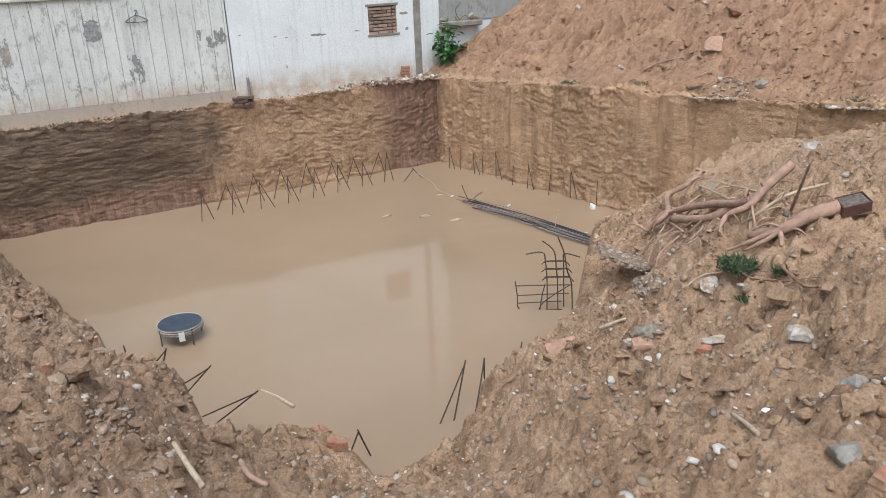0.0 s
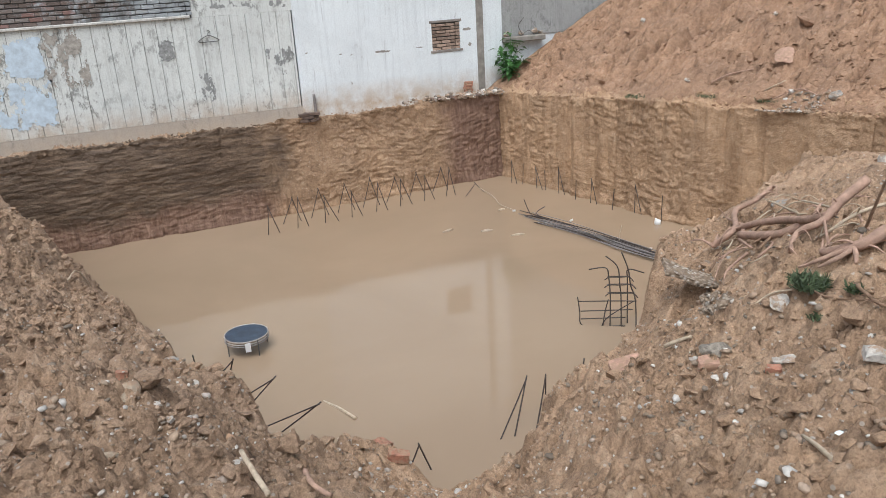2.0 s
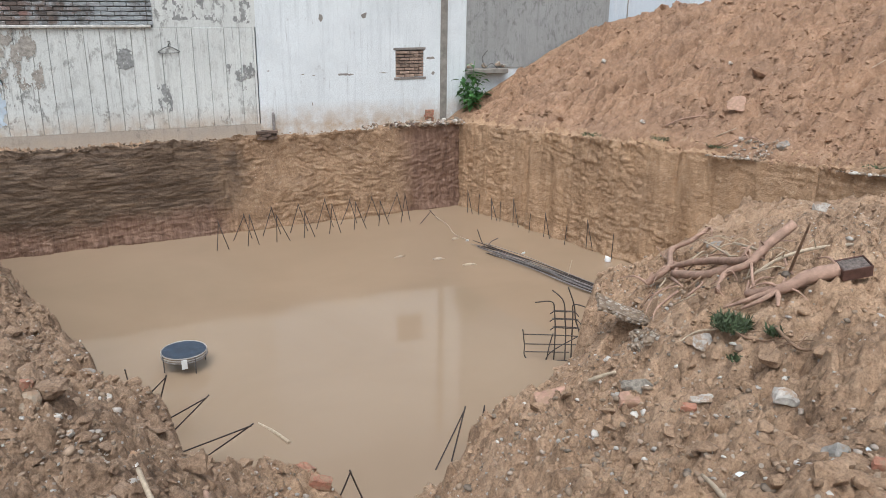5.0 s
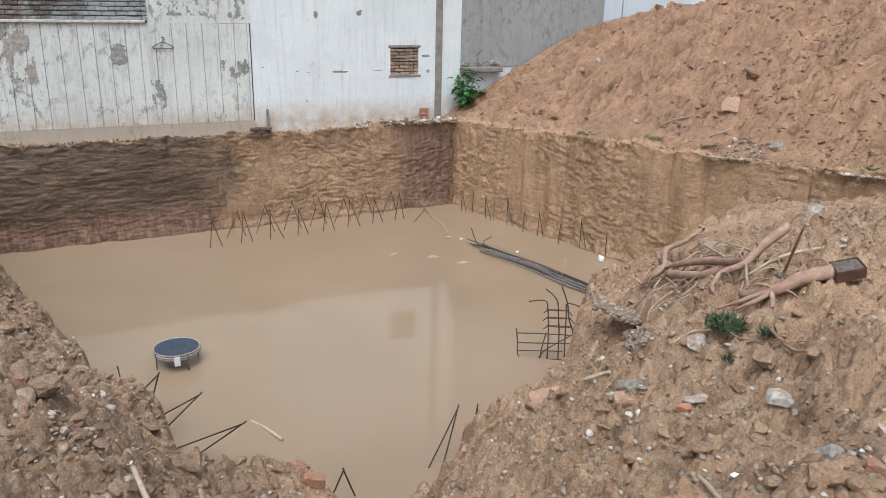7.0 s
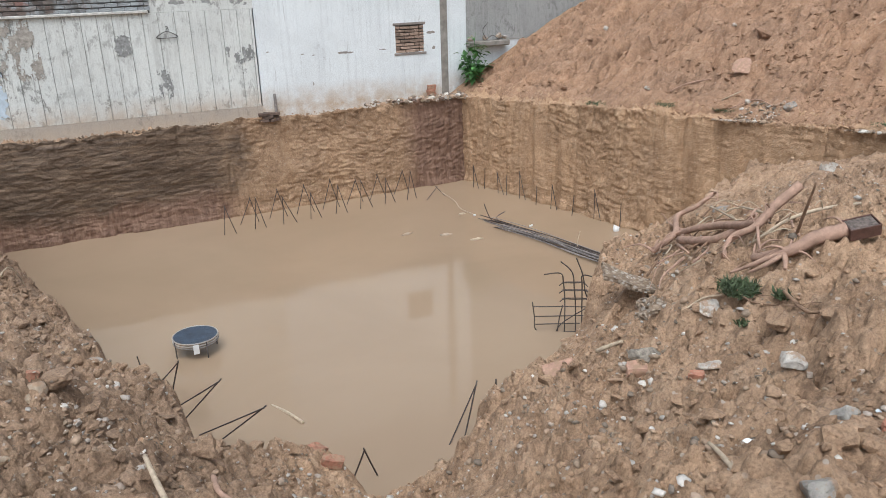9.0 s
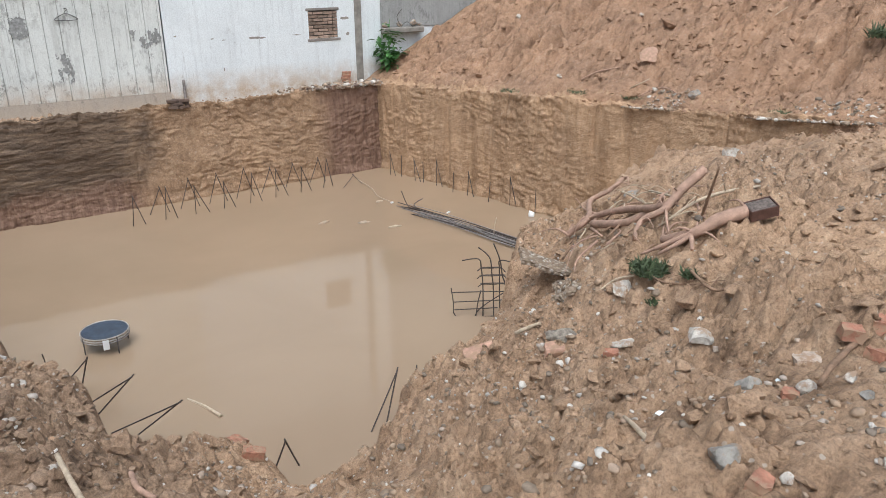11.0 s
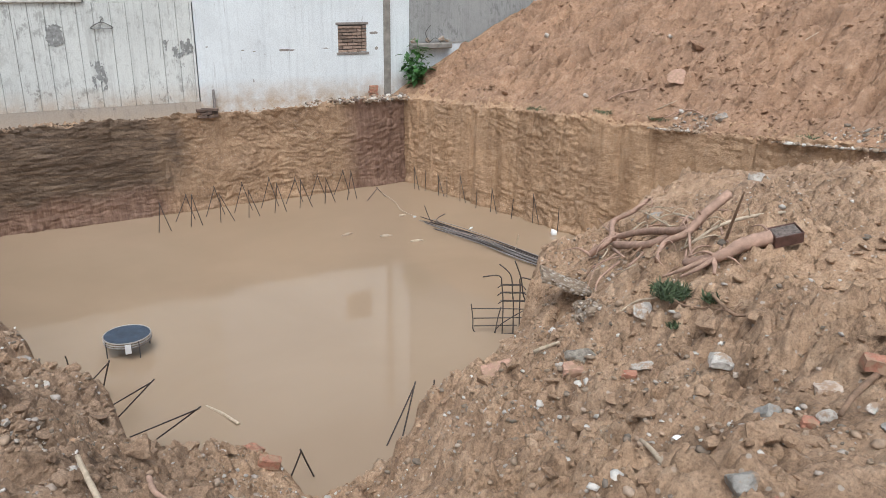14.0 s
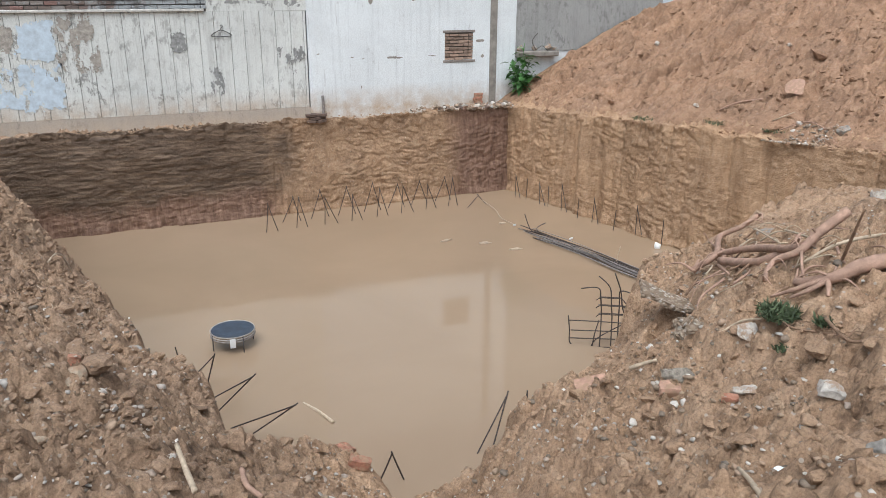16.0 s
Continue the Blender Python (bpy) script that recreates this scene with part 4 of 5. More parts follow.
loose_brick(-7.872, -13.179, (0.06, 0.05, 0.045), simple("orange_brick", (0.40, 0.26, 0.16), 0.9), "broken orange brick among pebbles", (10, 0, 35), 60)
stone("tile_chip", -6.352, -15.051, (0.027, 0.014, 0.006), TILE, "chip of pale blue glazed tile", "tile", turn=(25, 0, -25), seed=61, sink=-0.1, angular=1.0)
stone("tile_chip", -6.011, -15.169, (0.02, 0.016, 0.006), TILE, "chip of pale blue glazed tile", "tile", turn=(25, 0, 20), seed=62, sink=-0.1, angular=1.0)
stone("tile_chip", -5.96, -14.581, (0.04, 0.018, 0.012), TILE, "chip of pale blue glazed tile", "tile", turn=(20, 0, -50), seed=68, sink=-0.05, angular=1.0)
LEFT = [(-8.24, -13.028, 0.075, 0.06, 0.06, TAN, "grey-tan angular stone with a white top"), (-8.155, -12.95, 0.085, 0.06, 0.05, MUD, "brown stone caked with clay"),
        (-8.091, -13.187, 0.026, 0.02, 0.018, PALE, "white pebble"), (-8.055, -13.19, 0.028, 0.02, 0.016, PALE, "white pebble"),
        (-8.174, -13.28, 0.026, 0.02, 0.014, PALE, "white pebble"), (-8.132, -13.23, 0.07, 0.045, 0.02, STONE, "flat grey stone"),
        (-7.999, -13.286, 0.05, 0.04, 0.035, TAN, "tan stone among pebbles"), (-7.971, -13.352, 0.035, 0.028, 0.022, STONE, "grey stone among pebbles"),
        (-7.833, -13.427, 0.022, 0.018, 0.015, PALE, "pale pebble"), (-7.886, -13.661, 0.034, 0.026, 0.02, PALE, "white stone beside a stick"),
        (-7.862, -13.60, 0.024, 0.02, 0.016, PALE, "white pebble"), (-8.325, -13.558, 0.05, 0.02, 0.014, TAN, "flat tan stone"),
        (-8.069, -11.848, 0.085, 0.06, 0.04, STONE, "knobbly grey concrete lump"), (-7.947, -12.342, 0.045, 0.025, 0.014, PALE, "flat pale stone"),
        (-7.101, -12.312, 0.05, 0.03, 0.025, PALE, "white stone on the tip of the bank"), (-7.174, -13.111, 0.06, 0.03, 0.02, PALE, "flat whitish stone"),
        (-8.603, -13.638, 0.10, 0.08, 0.05, MUD, "large brown lump of clay"), (-8.421, -12.347, 0.03, 0.025, 0.018, STONE, "grey pebble")]
for k, (x, y, a, bq, c, m, lab) in enumerate(LEFT):
    stone("stone", x, y, (a, bq, c), m, lab + " on the near bank", turn=(5 * (k % 3), 8 * (k % 2), 47 * k), seed=70 + k, sink=-0.08, group="stones on the near bank")

# ---- concrete slab jutting over a hollow in the east bank ----
def jut_slab(x, y, size, turn, lift, seed, label):
    bm = box(-size[0], size[0], -size[1], size[1], -size[2], size[2])
    bmesh.ops.subdivide_edges(bm, edges=bm.edges, cuts=9, use_grid_fill=True)
    v = np.array([q.co[:] for q in bm.verts])
    f = [[q.index for q in face.verts] for face in bm.faces]
    bm.free()
    v[:, :2] *= (1 + 0.35 * fbm(v[:, 0] * 7 + seed, v[:, 1] * 7, v[:, 2] * 5, 4))[:, None]
    v[:, 2] += 0.04 * fbm(v[:, 0] * 9, v[:, 1] * 9 + seed, v[:, 2] * 9, 4)
    v = turned(v, *[radians(a) for a in turn])
    ob = new("concrete_slab", mesh("concrete_slab", v, f, simple("pebbly_concrete", (0.32, 0.25, 0.18), 0.9, var=0.4, scale=40, relief=0.01), False))
    ob.location = (x, y, spot(x, y) + lift)
    return tagged(ob, label, "concrete slab")


def conglomerate(name):
    """Old concrete: pebbles of many greys in a buff bond."""
    m, n, l, b = nodes(name)
    co, v = n.new("ShaderNodeNewGeometry"), n.new("ShaderNodeTexVoronoi")
    v.inputs["Scale"].default_value = 42
    l.new(co.outputs["Position"], v.inputs["Vector"])
    sp = n.new("ShaderNodeSeparateColor")
    l.new(v.outputs["Color"], sp.inputs[0])
    c = ramp(n, l, sp.outputs[0], [(0, (0.18, 0.145, 0.11)), (0.45, (0.32, 0.25, 0.18)), (0.8, (0.36, 0.31, 0.25)), (1, (0.48, 0.45, 0.40))])
    l.new(mix(n, l, ramp(n, l, v.outputs["Distance"], [(0.45, (0,) * 3), (0.65, (1,) * 3)]), c, (0.22, 0.165, 0.115)), b.inputs["Base Color"])
    b.inputs["Roughness"].default_value = 0.9
    bump(n, l, b, maths(n, l, "SUBTRACT", 1.0, v.outputs["Distance"]), 1.0, 0.02)
    return m


CONGL = conglomerate("pebbly_old_concrete")
slab = jut_slab(-5.09, -12.985, (0.20, 0.085, 0.013), (4, 14, -38), 0, 5, "broken concrete slab jutting over a hollow in the bank")
slab.location.z = 3.035
slab.data.materials[0] = CONGL
r = random.Random(41)
for k in range(26):
    f = r.uniform(0, 1)
    stone("concrete_lump", -5.23 - 0.29 * f + r.uniform(-0.05, 0.05), -13.16 - 0.62 * f + r.uniform(-0.05, 0.05), (r.uniform(0.025, 0.06), r.uniform(0.02, 0.045), r.uniform(0.018, 0.035)), PINKB if k in (3, 11) else CONGL,
          "crumbling lump of pebbly old concrete", "concrete", turn=(20, 10, 40 * k), seed=300 + k, sink=0.05, group="concrete lumps under the slab")

# ---- heap of torn-out tree roots ----
def root(points, r0, r1, material, label, seed, name="tree_root", rootlets=0):
    """points: plan places with their height over the ground."""
    label = label if len(label.split()) > 3 else label + " lying in clay"
    pts = [(x, y, float(ground_height(x, y, True)[0]) + 0.03 + h * 0.65) for x, y, h in points]
    r0, r1 = r0 * 0.75, r1 * 0.75
    top = tagged(new(name), label, "root", "torn-out roots")
    top.location = pts[0]
    rel = [tuple(np.array(q) - pts[0]) for q in pts]
    rod("stem", rel, [r0, (r0 + r1) * 0.55, r1], material, top, 8, 0.10, seed)
    r = random.Random(seed)
    for k in range(rootlets):
        a = np.array(rel[r.randrange(len(rel))])
        d = np.array((r.uniform(-1, 1), r.uniform(-1, 1), r.uniform(-0.1, 0.5)))
        d *= r.uniform(0.08, 0.22) / np.linalg.norm(d)
        q = [a, a + d * 0.5 + (0, 0, 0.02), a + d + np.array((r.uniform(-0.04, 0.04), r.uniform(-0.04, 0.04), -0.03))]
        rod("rootlet", q, [r1 * 0.5, 0.0015], material, top, 5, 0.1, seed + k)
    return top


root([(-4.27, -12.70, 0.20), (-4.39, -12.68, 0.14), (-4.47, -12.60, 0.10), (-4.74, -12.89, 0.08), (-4.83, -12.82, 0.03)], 0.018, 0.026, WOOD, "forked pale root end reaching over the bank", 102, rootlets=5)
root([(-4.80, -13.80, 0.32), (-4.92, -13.75, 0.20), (-5.01, -13.75, 0.12), (-5.08, -13.67, 0.09), (-5.17, -13.72, 0.02)], 0.033, 0.015, WOOD, "long pinkish root with a split end", 101, rootlets=5)
root([(-4.84, -12.83, 0.02), (-4.72, -12.88, 0.06), (-4.77, -13.21, 0.10), (-4.95, -13.64, 0.12), (-4.93, -13.75, 0.14)], 0.022, 0.03, WOOD, "pinkish root lying across the pile", 103, rootlets=4)
root([(-4.77, -12.97, 0.03), (-4.92, -13.37, 0.05), (-4.89, -13.53, 0.06), (-4.81, -13.62, 0.06)], 0.032, 0.028, WOOD, "thick pale root lying low in the pile", 104, rootlets=4)
root([(-4.95, -14.19, 0.08), (-5.05, -14.12, 0.08), (-5.13, -14.06, 0.05), (-5.17, -13.90, 0.02)], 0.048, 0.024, WOOD, "thick barked root with a broken end", 105, rootlets=6)
root([(-5.13, -14.06, 0.06), (-5.22, -13.97, 0.04), (-5.27, -13.87, 0.01)], 0.02, 0.007, WOOD, "tapering side root of the thick root", 106, rootlets=2)
root([(-5.14, -14.04, 0.05), (-5.18, -14.09, 0.04), (-5.21, -14.12, 0.01)], 0.018, 0.010, WOOD, "short pinkish root stub", 107)
root([(-5.11, -14.07, 0.06), (-5.22, -14.03, 0.04), (-5.26, -13.97, 0.01)], 0.018, 0.008, WOOD, "tapering side root of the thick root", 110)
root([(-5.05, -13.78, 0.02), (-5.05, -13.84, 0.08), (-4.97, -13.90, 0.14), (-4.84, -13.97, 0.14), (-4.51, -13.91, 0.06)], 0.009, 0.011, PALEW, "thin pale root bent over the pile", 108, rootlets=4)
root([(-5.01, -13.98, 0.03), (-5.06, -14.06, 0.28), (-5.09, -14.12, 0.50)], 0.010, 0.006, BARK, "thin twig standing up from the roots", 109)
root([(-5.01, -13.76, 0.12), (-5.12, -13.88, 0.08), (-5.14, -13.92, 0.02)], 0.010, 0.007, WOOD, "thin root hanging off the pile", 115)
root([(-4.30, -12.72, 0.05), (-4.43, -12.86, 0.12), (-4.74, -13.36, 0.10)], 0.006, 0.008, PALEW, "thin pale root bent over the pile", 116, rootlets=3)
root([(-4.30, -12.95, 0.04), (-4.57, -13.27, 0.12), (-4.89, -13.73, 0.14)], 0.006, 0.009, PALEW, "thin pale root bent over the pile", 125, rootlets=3)
root([(-4.90, -13.85, 0.10), (-5.01, -13.98, 0.08), (-5.01, -14.03, 0.03)], 0.009, 0.006, WOOD, "thin root hanging off the pile", 126)
root([(-4.40, -12.45, 0.02), (-4.60, -12.74, 0.06), (-4.70, -12.95, 0.06)], 0.008, 0.012, WOOD, "short forked root", 127, rootlets=3)
root([(-4.87, -13.07, 0.05), (-4.98, -13.28, 0.02)], 0.013, 0.008, WOOD, "short pinkish root stub", 128)
root([(-5.36, -13.96, 0.05), (-5.44, -14.15, 0.04), (-5.43, -14.28, 0.03), (-5.41, -14.37, 0.02)], 0.007, 0.005, BARK, "dead grey branch", 111, "branch", 3)
root([(-5.35, -14.24, 0.04), (-5.44, -14.43, 0.03), (-5.43, -14.5, 0.02)], 0.010, 0.007, BARK, "dead grey branch", 112, "branch", 2)
root([(-5.52, -13.87, 0.01), (-5.46, -13.91, 0.03), (-5.43, -14.0, 0.03)], 0.007, 0.005, PALEW, "pale dry stick in clay", 113, "stick")
root([(-5.18, -13.44, 0.02), (-5.14, -13.55, 0.03)], 0.005, 0.004, PALEW, "short pale stick", 114, "stick")
root([(-6.09, -15.34, 0.01), (-6.02, -15.315, 0.03), (-5.956, -15.293, 0.035), (-5.78, -15.24, 0.03)], 0.010, 0.013, BARK, "grey dead root lying in a crack", 117)
root([(-6.49, -15.04, 0.015), (-6.55, -15.14, 0.012), (-6.615, -15.243, 0.008)], 0.007, 0.010, PALEW, "split piece of pale wood", 118, "stick")
root([(-5.80, -13.60, 0.02), (-5.77, -13.66, 0.025), (-5.749, -13.722, 0.03)], 0.016, 0.009, PALEW, "pale chip of wood on the bank", 119, "stick")
root([(-7.86, -13.69, 0.02), (-7.84, -13.87, 0.02), (-7.82, -14.04, 0.015)], 0.012, 0.014, PALEW, "pale grey stick beside a white stone", 120, "stick")
root([(-7.64, -13.75, 0.03), (-7.64, -13.91, 0.02), (-7.60, -14.01, 0.02)], 0.014, 0.012, WOOD, "bent piece of pinkish root", 121)
root([(-8.93, -10.5, 0.04), (-8.88, -10.9, 0.02), (-8.82, -11.25, 0.02)], 0.004, 0.003, PALEW, "thin pale dry stem", 122, "stick")
root([(-8.69, -10.4, 0.03), (-8.60, -10.64, 0.02), (-8.49, -11.3, 0.01)], 0.004, 0.003, PALEW, "thin pale dry stem", 123, "stick")
root([(-8.72, -9.4, 0.05), (-8.6, -9.1, 0.10), (-8.35, -8.75, 0.18)], 0.010, 0.005, PALEW, "pale stick jutting over the water", 124, "stick")
r = random.Random(77)
for k in range(22):
    x, y = r.uniform(-5.15, -4.4), 0
    y = -13.0 - 0.75 * (-(x + 4.5)) + r.uniform(-0.35, 0.35)
    a, ln = r.uniform(0, 6.28), r.uniform(0.10, 0.3)
    root([(x, y, 0.03), (x + ln * 0.5 * math.cos(a), y + ln * 0.5 * math.sin(a), r.uniform(0.03, 0.1)), (x + ln * math.cos(a + 0.4), y + ln * math.sin(a + 0.4), 0.02)],
         r.uniform(0.005, 0.012), 0.002, r.choice((WOOD, WOOD, PALEW, BARK)), "thin tangled root in the pile", 130 + k)

# rusty iron box lying by the roots
iron = tagged(new("iron_box"), "rusty brown open iron box lying by the roots", "box")
iron.location = (-4.90, -14.22, spot(-4.90, -14.22) + 0.045)
iron.scale = (0.72, 0.8, 0.75)
iron.rotation_euler = (radians(14), radians(-12), radians(-25))
part("base", box(-0.085, 0.085, -0.05, 0.05, -0.035, -0.028), RUSTY, iron)
for x0, x1, y0, y1 in ((-0.085, 0.085, -0.056, -0.05), (-0.085, 0.085, 0.05, 0.056), (-0.091, -0.085, -0.056, 0.056), (0.085, 0.091, -0.056, 0.056)):
    part("side", box(x0, x1, y0, y1, -0.035, 0.04, 0.002), RUSTY, iron)
part("fill", box(-0.08, 0.08, -0.048, 0.048, -0.028, 0.037, 0.004), simple("dark_gritty_earth", (0.15, 0.125, 0.11), 0.95, var=0.6, scale=60, relief=0.02), iron, "dark earth filling")


# ---- plants ----
def blades(name, x, y, count, spread, height, material, label, seed, width=0.004):
    r = np.random.RandomState(seed)
    v, f = [], []
    for k in range(count):
        a, rr = r.uniform(0, 6.28), spread * r.uniform(0, 1) ** 0.6
        b = np.array((rr * math.cos(a), rr * math.sin(a), r.uniform(0, 0.35) * height))
        d = np.array((r.normal() * 0.8, r.normal() * 0.8, abs(r.normal()) * 0.6 + 0.35))
        d *= height * r.uniform(0.4, 1.0) / np.linalg.norm(d)
        s = np.cross(d, r.normal(size=3))
        s *= width / np.linalg.norm(s)
        i = len(v)
        v += [b - s, b + s, b + d * 0.55 + s * 0.7 + (0, 0, 0.003), b + d + (0, 0, -0.1 * height), b + d * 0.55 - s * 0.7]
        f += [(i, i + 1, i + 2, i + 4), (i + 4, i + 2, i + 3)]
    top = tagged(new(name), label, "plant")
    top.location = (x, y, spot(x, y))
    ob = new("leaves", mesh("leaves", v, f, material, False))
    ob.parent = top
    return top


blades("weed", -5.39, -14.04, 420, 0.085, 0.075, NEEDLE, "dark green feathery weed in clay", 1)
blades("weed", -5.36, -14.25, 90, 0.035, 0.05, NEEDLE, "small dark green weed", 2)
blades("weed", -5.28, -14.40, 90, 0.035, 0.055, NEEDLE, "small dark green weed", 3)
blades("weed", -5.54, -14.23, 60, 0.03, 0.035, NEEDLE, "small dark green weed", 4)
blades("weed", 4.0, -9.5, 260, 0.28, 0.25, NEEDLE, "dark green weed on the spoil heap", 5, 0.012)
for k, (x, y) in enumerate(((1.35, -3.6), (1.75, -5.2), (2.05, -6.3), (2.6, -8.9))):
    blades("grass_tuft", x, y, 120, 0.22, 0.09, NEEDLE, "thin grass tuft on the pit rim", 10 + k, 0.006)

shrub = tagged(new("shrub"), "leafy bright green shrub by the wall corner", "shrub")
shrub.location = (0.60, 0.36, 2.0)
shrub.scale = (1.25, 1.2, 1.25)
r = np.random.RandomState(4)
lv, lf = [], []
for k in range(11):
    a, lean = r.uniform(0, 6.28), r.uniform(0.1, 0.55)
    hgt = r.uniform(0.45, 1.0)
    tip = np.array((math.cos(a) * lean * 0.9, math.sin(a) * lean * 0.35, hgt))
    if k == 0:
        tip = np.array((0.05, -0.05, 1.12))
    mid = tip * 0.5 + (0, 0, 0.1)
    rod("stem", [(0, 0, -0.05), mid, tip], [0.010, 0.004], LEAF, shrub, 5, 0, k)
    for q in range(20):
        s = r.uniform(0.3, 1.02)
        b = (mid * (1 - abs(2 * s - 1)) + (tip if s > 0.5 else 0) * abs(2 * s - 1)) if s > 0.5 else mid * 2 * s
        d = r.normal(size=3) * (1, 0.8, 0.45) + (0, 0, 0.05)
        d *= r.uniform(0.10, 0.19) / np.linalg.norm(d)
        w = np.cross(d, (0.1, 0.2, 1))
        w *= 0.33 * np.linalg.norm(d) / (np.linalg.norm(w) + 1e-6)
        o = b + d * 0.35
        i = len(lv)
        lv += [o, o + d * 0.45 + w + (0, 0, 0.012), o + d + (0, 0, -0.025), o + d * 0.45 - w + (0, 0, 0.012), o + d * 0.5]
        lf += [(i, i + 4, i + 1), (i + 1, i + 4, i + 2), (i, i + 3, i + 4), (i + 4, i + 3, i + 2)]
crown = new("leaves", mesh("leaves", lv, lf, LEAF, False))
crown.parent = shrub

# ---- reinforcing steel in the water ----
def bar_pair(apex, feet, label, radius=0.008, seed=0):
    """Two bars that lean together and cross near their tops."""
    top = tagged(new("rebar_pair"), label, "rebar", "reinforcing bars standing in the water")
    top.location = (apex[0], apex[1], 0)
    for k, (fx, fy) in enumerate(feet):
        foot = np.array((fx - apex[0], fy - apex[1], 0.0))
        tip = np.array((0.0, 0.0, apex[2]))
        up = (tip - foot) / np.linalg.norm(tip - foot)
        rod("bar", [foot - up * 0.35, (foot + tip) / 2 + (0.004, 0, 0), tip + up * (0.03 + 0.02 * k) + (0.012 * k, 0.012 * k, 0)], [radius], STEEL, top, 6, 0, seed)
    return top


rr = random.Random(9)
for k, (x, y) in enumerate(((-5.76, -1.31), (-5.14, -1.23), (-4.55, -1.2), (-3.96, -1.13), (-3.39, -1.05), (-2.81, -0.95), (-2.21, -0.86), (-1.66, -0.8))):
    bar_pair((x + 0.06 + rr.uniform(-0.04, 0.05), y, rr.uniform(0.5, 0.62)), ((x, y), (x + rr.uniform(0.22, 0.3), y)), "pair of thin dark bars leaning together along the far side", seed=k)
    if k < 7:
        bar_pair((x + 0.62 + rr.uniform(-0.05, 0.05), y + 0.55, rr.uniform(0.5, 0.62)), ((x + 0.42, y + 0.55), (x + 0.8, y + 0.55)), "pair of thin dark bars against the far face", seed=k + 20)
bar_pair((-1.0, -0.95, 0.22), ((-1.29, -1.05), (-0.8, -0.95)), "crossed thin bars low over the water")
for k, (x, y) in enumerate(((0.14, -0.62), (0.28, -0.9), (0.38, -1.38), (0.46, -1.62), (0.58, -2.0), (0.62, -2.62), (0.75, -3.0), (0.86, -3.63), (1.1, -4.05), (1.2, -4.76))):
    lean = rr.uniform(-0.1, 0.1)
    x -= 0.05
    bar_pair((x + lean * 0.3, y + lean, rr.uniform(0.42, 0.58)), ((x, y),) if k % 2 else ((x, y), (x + 0.05, y - 0.16)), "thin dark bars along the east face", seed=k + 40)
NEAR = [((-7.37, -7.75, 0.6), ((-7.5, -7.0), (-7.42, -7.3))), ((-7.02, -8.42, 0.6), ((-7.33, -7.74), (-7.28, -8.08))), ((-6.70, -9.2, 0.6), ((-7.05, -8.41), (-6.94, -8.63))),
        ((-4.49, -9.68, 0.52), ((-4.9, -9.85), (-4.74, -9.87))), ((-4.27, -9.73, 0.52), ((-4.45, -9.84), (-4.2, -9.6))), ((-3.69, -9.6, 0.52), ((-3.85, -9.7),)),
        ((-5.98, -10.26, 0.5), ((-6.05, -10.0), (-5.78, -10.0))), ((-7.77, -7.15, 0.5), ((-7.74, -6.6),))]
for k, (a, feet) in enumerate(NEAR):
    feet = [(a[0] + (q[0] - a[0]) * (1.7 if k < 3 else 1), a[1] + (q[1] - a[1]) * (1.0 if k < 3 else 1)) for q in feet]
    bar_pair(a, feet, "dark rusted bars leaning together near the bank", 0.0085, k + 60)

cage = tagged(new("rebar_cage"), "rusted column cage of bent bars standing in the water", "rebar cage")
cage.location = (-2.3, -8.1, 0)
# two posts with hooked heads, a ladder of stirrups between, and a fallen frame at the foot
UP = [[(-0.24, 0.17, 0.84), (-0.06, 0.04, 0.87), (-0.02, 0.02, 0.73), (0.0, 0.0, 0.38), (0.0, 0.0, -0.3)], [(-0.06, 0.04, 1.04), (0.07, -0.05, 0.89), (0.10, -0.07, 0.62), (0.12, -0.08, 0.39), (0.13, -0.09, -0.3)],
      [(0.11, -0.08, 1.10), (0.19, -0.13, 0.85), (0.22, -0.15, 0.62), (0.28, -0.19, 0.37), (0.30, -0.2, -0.3)], [(0.36, -0.25, 0.81), (0.19, -0.13, 0.85), (0.24, -0.05, 0.62), (0.27, -0.04, -0.3)]]
FALLEN = [[(-0.37, 0.25, 0.43), (-0.34, 0.24, 0.2), (-0.33, 0.23, 0.02), (-0.22, 0.15, -0.02), (0.15, -0.10, 0.01)], [(-0.36, 0.24, 0.36), (0.0, 0.0, 0.38), (0.29, -0.2, 0.39)], [(-0.33, 0.23, 0.21), (0.25, -0.17, 0.26)],
          [(-0.11, 0.07, -0.08), (0.17, -0.12, 0.01)], [(0.26, -0.18, 0.39), (-0.04, 0.03, 0.11), (-0.11, 0.07, -0.10)], [(-0.02, 0.02, 0.40), (-0.06, 0.04, 0.2), (-0.09, 0.06, -0.1)], [(-0.33, 0.23, 0.09), (0.17, -0.12, 0.14)]]
for k, q in enumerate(UP + FALLEN):
    rod("bar", q, [0.0095 if k < 4 else 0.008], STEEL, cage, 6, 0, k)
for k, (z, a, c) in enumerate(((0.73, -0.02, 0.20), (0.615, -0.02, 0.23), (0.49, -0.01, 0.25))):
    q0, q1, d = np.array((a, -a * 0.68, z)), np.array((c, -c * 0.68, z + 0.01)), np.array((0.07, 0.11, -0.04))
    rod("stirrup", [q0 - (0.05, -0.03, 0.04), q0, (q0 + q1) / 2, q1, q1 + (0.05, -0.04, -0.06)], [0.007], STEEL, cage, 5, 0, k)
    rod("stirrup", [q0, q0 + d, q1 + d, q1], [0.007], STEEL, cage, 5, 0, k + 9)

